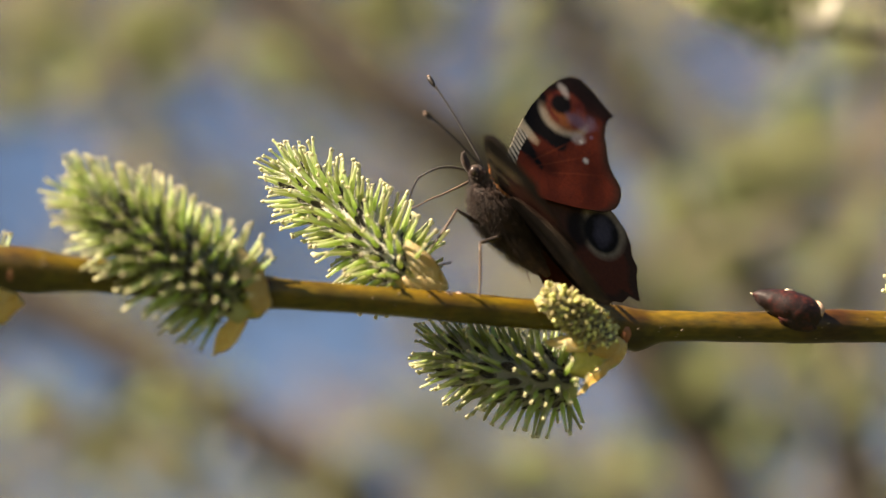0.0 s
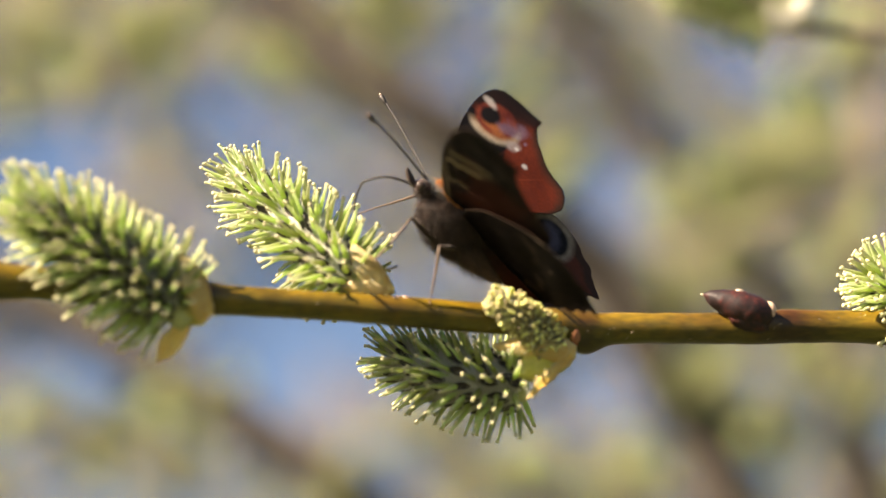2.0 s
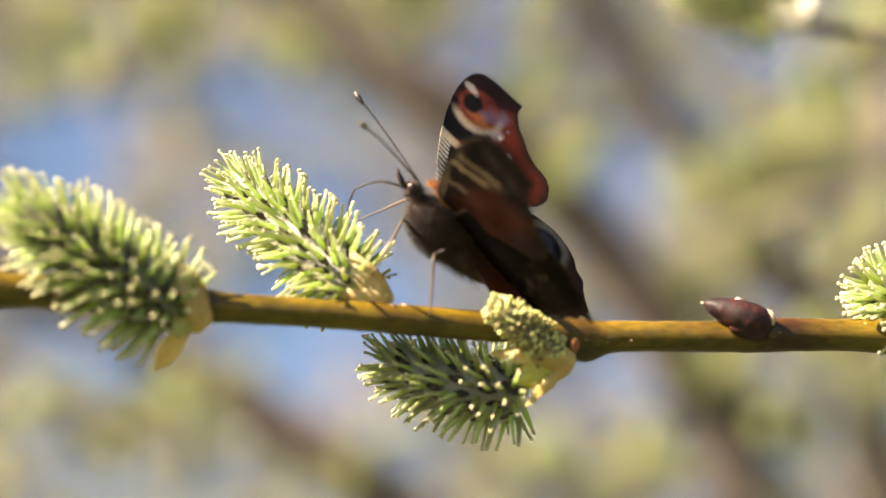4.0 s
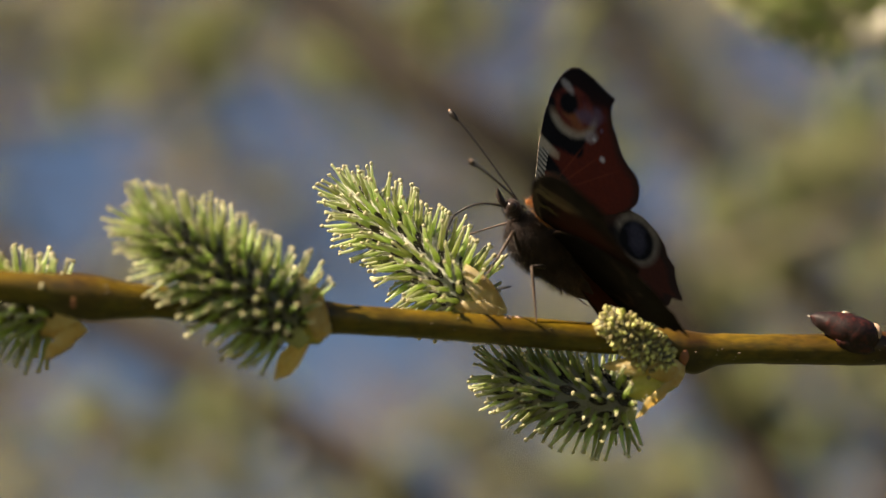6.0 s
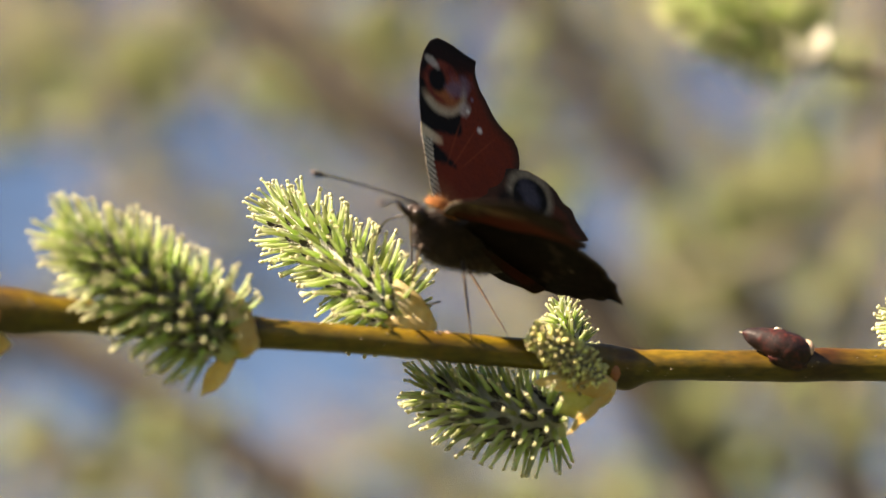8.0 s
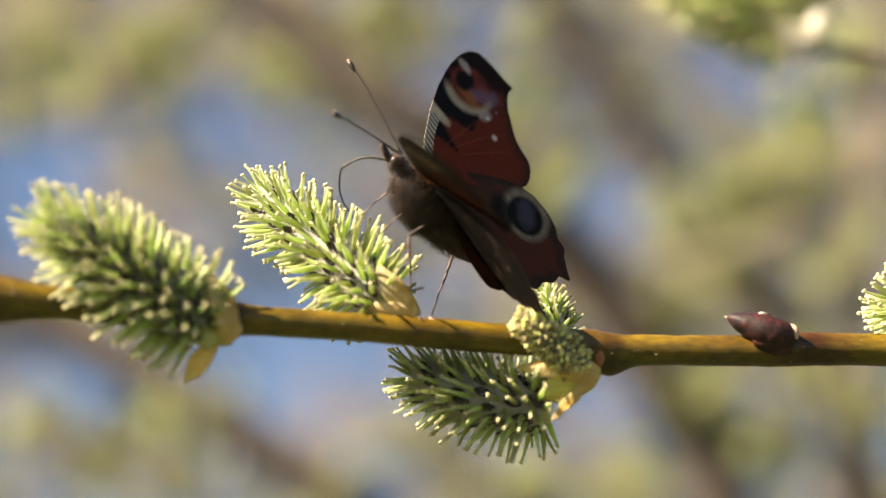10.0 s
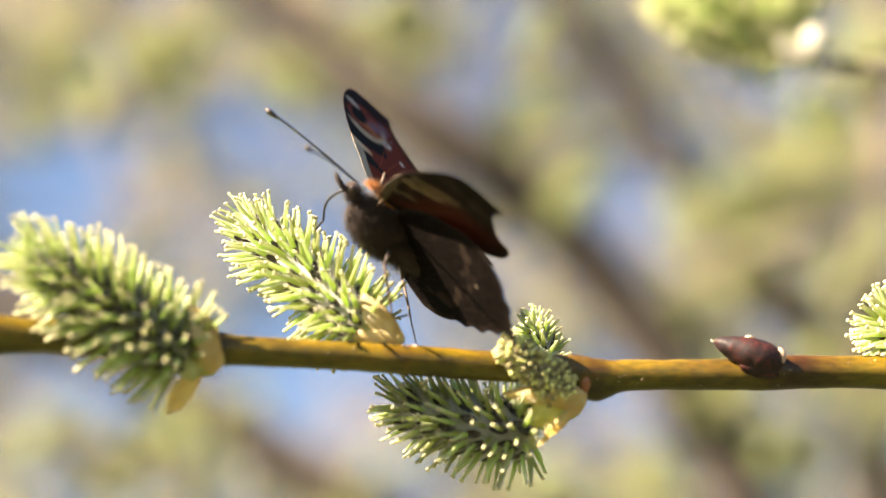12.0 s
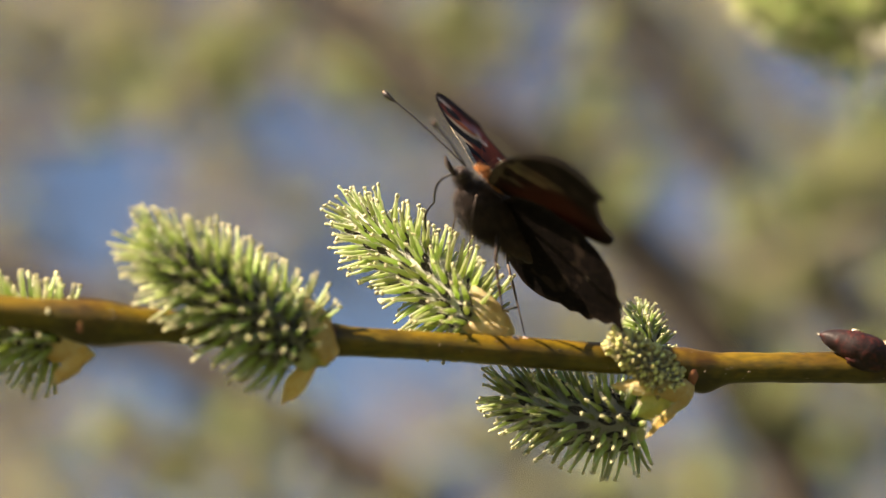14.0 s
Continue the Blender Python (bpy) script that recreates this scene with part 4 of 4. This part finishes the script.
for s_, end in ((1, (18.5, 7.5, 2.5)), (-1, (25.0, -7.9, 2.6))):
    a0 = Vector((5.9, 0.5 * s_, 1.7))
    d_ = Vector(end) - a0
    L_ = 20.0
    pth = smooth_path([(0, 0, 0), (0, 0.25, L_ * 0.35), (0, 0.3, L_ * 0.7), (0, 0, L_)], 5)
    v, f = rod(pth, [0.16 + 0.02 * (i % 2) for i in range(len(pth))], 7)
    ob = part("antenna", shape("antenna", v, f, HORN), butterfly, "thin dark antenna with a clubbed end", Matrix.Translation(a0 * MM) @ frame_along(d_).to_4x4())
    v, f = rod([(0, 0.05, L_ - 2.6), (0, 0.02, L_ - 1.8), (0, 0, L_ - 0.9), (0, 0, L_ - 0.2)], [0.18, 0.42, 0.52, 0.4], 8)
    part("club", shape("club", v, f, HORN), ob, "dark club")
    v, f = ball((0, 0, L_ - 0.15), (0.26, 0.26, 0.36), None, 6, 8)
    part("club_tip", shape("club_tip", v, f, SCAR), ob, "pale orange tip of the club")
    FEELERS[s_] = (ob, a0)

WINGS = []
for name, edge, fore, s_ in (("forewing", FORE_EDGE, True, 1), ("forewing", FORE_EDGE, True, -1), ("hindwing", FOLDED_EDGE, False, 1), ("hindwing", HIND_EDGE, False, -1)):
    hinge = Vector((1.0, 1.5 * s_, 2.3)) if fore else Vector((-3.0, 1.4 * s_, 1.8))
    label = "red forewing with an eye spot, dark brown underneath" if fore else "brown hindwing with a blue-black eye spot, dark underneath"
    ob = part(name, wing_mesh(name, edge, fore, s_), butterfly, label)
    WINGS.append((ob, hinge, s_))


def wing_pose(hinge, side, angles):
    up, sweep, twist = angles
    return Matrix.Translation(hinge * MM) @ pose(0, 0, 0, up * side) @ pose(0, 0, 0, 0, 0, -sweep * side) @ pose(0, 0, 0, 0, twist)


THIGH, SHIN = 6.0, 13.5


def leg(hip):
    v, f = rod([(0, 0, 0), (0, 0, 1.5), (0, 0, 4), (0, 0, THIGH)], [0.36, 0.46, 0.36, 0.26], 8)
    a = part("femur", shape("femur", v, f, FUR), butterfly, "dark hairy femur")
    v, f = rod([(0, 0, 0), (0.1, 0, 2), (0.1, 0, 6.5), (0, 0, 7.2), (-0.1, 0, 9), (0.05, 0, 11), (0, 0, 12.8), (0.35, 0, SHIN)], [0.22, 0.26, 0.21, 0.18, 0.14, 0.13, 0.12, 0.05], 7)
    b = part("tibia", shape("tibia", v, f, LEG), butterfly, "thin brown lower leg")
    spur = []
    for i in range(6):
        z = 2 + i * 1.7
        p = rod([(0.1, 0, z), (0.5 if i % 2 else -0.4, 0.2, z + 0.7)], [0.05, 0.01], 4)
        spur.append(p)
    part("spine", shape("spine", *join(*spur), LEG), b)
    return a, b, Vector(hip)


# feet: (until seconds, place in millimetres)
LEGS = [
    (leg((-2.0, 1.8, -4.8)), (0.9, 0.4, 0.5), [(7.8, (-4.7, -7.0, -9.3)), (14.1, (-7.2, -4.0, 0.9))]),
    (leg((-6.4, 1.8, -2.8)), (0.2, 0.8, -0.3), [(6.1, (6.6, -8.0, -17.3)), (7.8, (8.3, -8.0, -14.6)), (14.1, (-0.4, -5.0, -11.8))]),
    (leg((-0.5, -1.6, -4.0)), (0.9, -0.4, 0.5), [(7.8, (-6.5, 2.0, 1.5)), (14.1, (-10.0, 2.0, 5.0))]),
    (leg((-9.5, -1.6, -2.6)), (-0.7, -0.2, -0.5), [(7.8, (15.7, -1.5, -11.0)), (14.1, (3.0, -1.0, -12.6))]),
]


def leg_poses(row, hip, out, feet):
    """Where thigh and shin lie when the foot stands on its spot."""
    spot = next(p for until, p in feet if row[0] <= until)
    foot = body_pose(row).inverted() @ (Vector(spot) * MM) / MM
    d = foot - hip
    dist = min(d.length, (THIGH + SHIN) * 0.995)
    d.normalize()
    along_ = (THIGH ** 2 - SHIN ** 2 + dist ** 2) / (2 * dist)
    off = math.sqrt(max(0.01, THIGH ** 2 - along_ ** 2))
    out = Vector(out)
    out = (out - d * out.dot(d)).normalized()
    knee = hip + d * along_ + out * off
    thigh = Matrix.Translation(hip * MM) @ frame_along(knee - hip).to_4x4()
    shin = Matrix.Translation(knee * MM) @ frame_along(foot - knee).to_4x4()
    return thigh, shin


SUCK = 9.0


def proboscis_piece(name, thick, thin, label):
    """One bowed piece of the sucking tube, along z, bowed to +x."""
    n = 14
    v, f = rod([(1.25 * math.sin(math.pi * i / n), 0, SUCK * i / n) for i in range(n + 1)], [thick + (thin - thick) * i / n for i in range(n + 1)], 7)
    return part(name, shape(name, v, f, HORN), butterfly, label)


PROBOSCIS = (proboscis_piece("proboscis", 0.24, 0.19, "long thin curved proboscis"), proboscis_piece("proboscis_tip", 0.19, 0.13, "thin end of the proboscis dipping into the catkin"))
# where the proboscis probes the catkin, in millimetres
PROBED = {0: (-5.0, 0, -1.5), 4.5: (-7.0, 0.5, -1.5), 5: (-8.5, 0.3, -3.5), 7: (-9.0, 1.0, -1.5), 7.5: (-11.0, 1.9, 0.5), 10: (-11.0, 2.9, 5.0), 10.5: (-12.7, 3.9, 6.0), 11: (-14.3, 4.3, 6.0), 11.5: (-16.0, 4.6, 5.0), 12: (-17.0, 12.0, -1.5)}


def proboscis_poses(row):
    """Where the two pieces lie when the tip stands in the catkin."""
    spot = PROBED[max(t for t in PROBED if t <= row[0])]
    root = Vector((6.6, 0, -0.9))
    d = body_pose(row).inverted() @ (Vector(spot) * MM) / MM - root
    half = min(d.length / 2, SUCK * 0.99)
    d.normalize()
    x = Vector((1, 0, 0.25))
    x = (x - d * x.dot(d)).normalized()
    knee = root + d * half + x * math.sqrt(SUCK ** 2 - half ** 2)
    both = []
    for at, z in ((root, (knee - root).normalized()), (knee, (root + d * 2 * half - knee).normalized())):
        o = (x - z * z.dot(x)).normalized()
        both.append(Matrix.Translation(at * MM) @ Matrix((o, z.cross(o), z)).transposed().to_4x4())
    return both


# ---- what stands behind ----


def spiky_catkin(seed):
    """Core and fringe of a catkin that is only seen out of focus."""
    rnd = random.Random(seed)
    core = shape("catkin", *rod([(0, 0, -14), (0, 0, 0), (0, 0, 12)], [2, 2.2, 1], 6), BACK_CATKIN)
    pieces = []
    golden = math.pi * (3 - math.sqrt(5))
    for i in range(110):
        s = (i + 0.5) / 110
        a = i * golden
        o = Vector((math.cos(a), math.sin(a), 0.15 + 1.6 * max(0, s - 0.75) / 0.25 + rnd.gauss(0, 0.15))).normalized()
        p = Vector((0, 0, -14 + 27 * s)) + o * 1.6
        ln = rnd.uniform(5.0, 7.4)
        pieces.append(rod([p, p + o * ln * 0.5, p + o * ln], [0.5, 0.75, 0.5], 5))
    return core, shape("pistil_fringe", *join(*pieces), BACK_CATKIN)


BACK = [spiky_catkin(101), spiky_catkin(102), spiky_catkin(103)]


def blurred_catkin(parent, k, m):
    ob = part("catkin", BACK[k % 3][0], parent, "", m)
    f = part("pistil_fringe", BACK[k % 3][1], ob)
    f["kind"] = "stuff"


def sprig():
    """The nearer sprig, out of focus above the twig."""
    t = thing("willow_sprig", "bright green blurred willow sprig with a pale bract", "sprig", G)
    v, f = rod(smooth_path([(94, 169, 49), (114, 169, 47.5), (150, 170, 43), (230, 175, 31), (330, 180, 8)], 6), [1.6] * 25, 10)
    part("stem", shape("stem", v, f, BACK_TWIG), t)
    for at, d, toward in (((91.3, 162, 46.5), (-0.3, -0.2, 0.9), (0.6, 0.5, -0.6)), ((92.3, 160, 49.5), (0.5, -0.4, 0.7), (0.6, 0.5, -0.6)), ((95.3, 160, 47.5), (0.0, -0.3, 0.9), (0.6, 0.5, -0.6))):
        bract(t, at, d, 10, 8, 2, 0.8, toward, PALE_BRACT, "pale bract in full sun")


sprig()
catkin("out-of-focus bright green catkin on the sprig behind", (93.3, 169, 52.5), (64.3, 171, 64.5), (0, 0, 3), 220, 81, "catkins on the sprig", size=1.6, core=4.2, thick=1.15, wool=60, every=6)
catkin("out-of-focus bright green catkin on the sprig behind", (93.3, 175, 58), (76.3, 180, 84), (3, 0, 0), 180, 83, "catkins on the sprig", size=1.4, core=3.8, thick=1.15, wool=60, every=6)


def limb(parent, points, r0, r1, name="branch", mat=BACK_BARK, sides=10):
    p = smooth_path(points, 8)
    k = len(p)
    v, f = rod(p, [(r0 + (r1 - r0) * i / (k - 1)) * (1 + 0.08 * noise.noise(q * 0.05)) for i, q in enumerate(p)], sides)
    v = [q + Vector((1, 1, 1)) * noise.noise(q * 0.06) * r0 * 0.15 for q in v]
    return part(name, shape(name, v, f, mat), parent)


def back_shrub():
    t = thing("willow_shrub", "blurred willow shrub with brown limbs and yellow-green catkins", "shrub", G)
    limb(t, [(-170, 930, 215), (-108, 920, 156), (-53, 910, 109), (-5, 900, 70), (38, 900, 40), (81, 900, -2), (126, 900, -64), (170, 900, -180), (190, 760, -700), (190, 640, -1400), (190, 640, -2150)], 13, 22)
    limb(t, [(-420, 960, 40), (-269, 950, -11), (-193, 940, -44), (-132, 930, -79), (-78, 920, -112), (-26, 910, -148), (60, 900, -260), (190, 760, -700)], 13, 18)
    limb(t, [(40, 1000, 210), (75, 1000, 144), (105, 1000, 103), (135, 1000, 55), (163, 1000, 13), (202, 1000, -29), (260, 960, -160), (330, 800, -700), (330, 700, -1300), (330, 680, -2150)], 10, 14, mat=BACK_BARK)
    limb(t, [(130, 860, -12), (148, 860, -5), (202, 860, 15), (269, 860, 27), (400, 860, 40), (520, 860, 20)], 3, 6, mat=BACK_TWIG)
    limb(t, [(400, 940, -140), (269, 940, -91), (196, 940, -64), (126, 940, -41)], 6, 3, mat=BACK_TWIG)
    limb(t, [(-420, 980, 40), (-236, 980, 73), (-178, 980, 82), (-96, 980, 114), (-20, 980, 190)], 4, 2.5, mat=BACK_TWIG)
    limb(t, [(250, 900, 240), (247, 900, 138), (242, 900, -23), (227, 900, -157), (260, 820, -700)], 4, 8, mat=BACK_TWIG)
    rnd = random.Random(7)
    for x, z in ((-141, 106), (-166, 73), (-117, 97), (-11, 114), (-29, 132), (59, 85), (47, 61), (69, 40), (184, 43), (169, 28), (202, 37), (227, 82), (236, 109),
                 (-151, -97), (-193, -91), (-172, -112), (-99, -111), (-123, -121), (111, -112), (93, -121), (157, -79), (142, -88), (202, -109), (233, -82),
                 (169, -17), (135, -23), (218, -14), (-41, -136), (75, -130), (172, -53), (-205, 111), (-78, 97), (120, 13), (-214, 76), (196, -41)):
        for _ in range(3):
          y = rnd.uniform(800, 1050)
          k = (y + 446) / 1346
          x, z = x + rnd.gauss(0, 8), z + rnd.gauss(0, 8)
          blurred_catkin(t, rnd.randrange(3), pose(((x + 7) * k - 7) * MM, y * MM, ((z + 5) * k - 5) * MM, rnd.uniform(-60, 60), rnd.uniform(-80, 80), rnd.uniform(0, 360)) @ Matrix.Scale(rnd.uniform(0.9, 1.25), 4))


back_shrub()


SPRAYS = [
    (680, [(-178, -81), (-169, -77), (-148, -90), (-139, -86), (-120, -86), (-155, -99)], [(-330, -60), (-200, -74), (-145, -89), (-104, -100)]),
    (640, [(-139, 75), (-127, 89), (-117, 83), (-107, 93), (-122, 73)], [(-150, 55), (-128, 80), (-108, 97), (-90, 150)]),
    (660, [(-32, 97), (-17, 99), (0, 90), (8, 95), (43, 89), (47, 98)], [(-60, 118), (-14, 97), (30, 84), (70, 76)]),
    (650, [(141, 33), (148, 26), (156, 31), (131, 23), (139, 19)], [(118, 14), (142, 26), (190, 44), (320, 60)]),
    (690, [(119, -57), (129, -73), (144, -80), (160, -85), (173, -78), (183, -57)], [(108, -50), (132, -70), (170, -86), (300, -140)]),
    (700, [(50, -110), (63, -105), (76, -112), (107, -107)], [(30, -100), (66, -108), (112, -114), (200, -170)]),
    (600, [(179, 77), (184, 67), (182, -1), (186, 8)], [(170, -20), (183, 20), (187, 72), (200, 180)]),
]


def sprays():
    """Catkin-bearing twigs between the shrub and the near sprig, out of focus."""
    rnd = random.Random(43)
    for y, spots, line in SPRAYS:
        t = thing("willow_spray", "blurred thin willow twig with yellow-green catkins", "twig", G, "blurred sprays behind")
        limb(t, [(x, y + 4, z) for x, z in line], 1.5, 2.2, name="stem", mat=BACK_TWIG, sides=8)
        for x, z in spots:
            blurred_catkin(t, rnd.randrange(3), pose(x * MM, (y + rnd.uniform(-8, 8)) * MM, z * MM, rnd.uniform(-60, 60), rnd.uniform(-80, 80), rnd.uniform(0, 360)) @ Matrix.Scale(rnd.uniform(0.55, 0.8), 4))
        if y in (680, 700):
            bract(t, (-84 if y == 680 else 84, y - 6, -97 if y == 680 else -116), (0.3, -0.3, 0.85), 8, 7, 1.6, 0.6, (0.6, 0.4, -0.6), PALE_BRACT, "pale bract in full sun")


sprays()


def far_willow(x, y, side):
    """A willow further off whose crown of thin twigs fills the distance."""
    t = thing("willow_tree", "distant blurred willow with a grey-brown trunk", "tree", Matrix(), "willows further off")
    fork = Vector((x + side * 0.05, y, 1.5))
    p = smooth_path([(x + side * 0.15, y, -0.1), (x + side * 0.1, y, 0.7), fork], 8)
    v, f = rod(p, [0.075 - 0.03 * i / (len(p) - 1) for i in range(len(p))], 12)
    part("trunk", shape("trunk", v, f, BACK_BARK, unit=1), t)
    for reach, rise, back in ((0.7, 1.5, 0.2), (1.3, 1.1, 0.5), (0.35, 1.9, -0.1), (1.0, 0.55, 0.1)):
        q = smooth_path([fork, fork + Vector((-side * reach * 0.35, back * 0.4, rise * 0.45)), fork + Vector((-side * reach, back, rise))], 10)
        v, f = rod(q, [0.03 - 0.022 * i / (len(q) - 1) for i in range(len(q))], 8)
        part("branch", shape("branch", v, f, BACK_BARK, unit=1), t)


far_willow(-1.0, 2.7, -1)
far_willow(1.1, 2.4, 1)

GAPS = [(-205, 25, 44), (-96, -76, 48), (-35, -56, 40), (-190, -67, 34), (169, 94, 32), (14, 82, 26), (93, 19, 30), (96, -79, 30), (-96, 61, 30), (254, 1, 24), (-60, 10, 26), (-230, 60, 24), (230, -120, 24)]


def far_crown():
    """The crowns further off: a loose tangle of thin twigs and catkins with holes to the sky."""
    rnd = random.Random(19)
    tv, cv = [], []
    for i in range(2600):
        x, z = rnd.uniform(-420, 420), rnd.uniform(-300, 300)
        if any(math.hypot(x - a, z - b) < r for a, b, r in GAPS):
            continue
        y = rnd.uniform(1700, 3200)
        k = (y + 446) / 1346
        p = Vector(((x + 7) * k - 7, y, (z + 5) * k - 5))
        a = rnd.gauss(-0.7, 0.6)
        d = Vector((math.cos(a), rnd.gauss(0, 0.3), math.sin(a)))
        ln = rnd.uniform(20, 60) * k
        tv.append(rod([p - d * ln, p + Vector((0, 0, rnd.gauss(0, 6))), p + d * ln], [1.2 * k, 1.7 * k, 1.1 * k], 5))
        if rnd.random() < 0.8:
            o = Vector((rnd.gauss(0, 1), rnd.gauss(0, 1), rnd.gauss(0, 1))).normalized()
            cv.append(ball(p + Vector((0, 0, 6)), (15 * k * 0.7, 7 * k * 0.7, 7 * k * 0.7), frame_along(o), 6, 8, 0.5))
    a = new("far_twigs", shape("far_twigs", *join(*tv), BACK_TWIG))
    b = new("far_catkins", shape("far_catkins", *join(*cv), BACK_CATKIN))
    for ob, lab in ((a, "tangle of pale brown willow twigs far behind"), (b, "yellow-green catkins far behind on the twigs")):
        ob.matrix_basis = G
        tagged(ob, lab, "willow", kind="stuff")


far_crown()


def near_trunk():
    """The stem that carries the twig, outside the view."""
    t = thing("willow_tree", "grey-brown willow stem that carries the twig", "tree", Matrix())
    top = G @ Vector((0.330, 0.020, -0.040))
    base = Vector((top.x + 0.12, top.y + 0.1, -0.05))
    pts = [base, base.lerp(top, 0.35) + Vector((0.03, 0, 0)), base.lerp(top, 0.7) + Vector((0.02, 0.01, 0)), top, top + Vector((-0.03, 0.03, 0.5)), top + Vector((-0.10, 0.10, 1.0))]
    p = smooth_path(pts, 8)
    v, f = rod(p, [0.045 - 0.033 * i / (len(p) - 1) for i in range(len(p))], 14)
    part("trunk", shape("trunk", v, f, BACK_BARK, unit=1), t)


near_trunk()


# ---- movement ----
def motions():
    walk(butterfly, [(r[0], G @ body_pose(r)) for r in FLIGHT])
    for k, (ob, hinge, side) in enumerate(WINGS):
        walk(ob, [(r[0], wing_pose(hinge, side, r[3 + k])) for r in FLIGHT])
    for side, (ob, root) in FEELERS.items():
        walk(ob, [(t, Matrix.Translation(root * MM) @ frame_along(Vector(d)).to_4x4()) for t, d in FEEL[side]])
    for (thigh, shin, hip), out, feet in LEGS:
        both = [(r[0], *leg_poses(r, hip, out, feet)) for r in FLIGHT]
        walk(thigh, [(t, a) for t, a, b in both])
        walk(shin, [(t, b) for t, a, b in both])
    both = [(r[0], *proboscis_poses(r)) for r in FLIGHT]
    walk(PROBOSCIS[0], [(t, a) for t, a, b in both])
    walk(PROBOSCIS[1], [(t, b) for t, a, b in both])


motions()
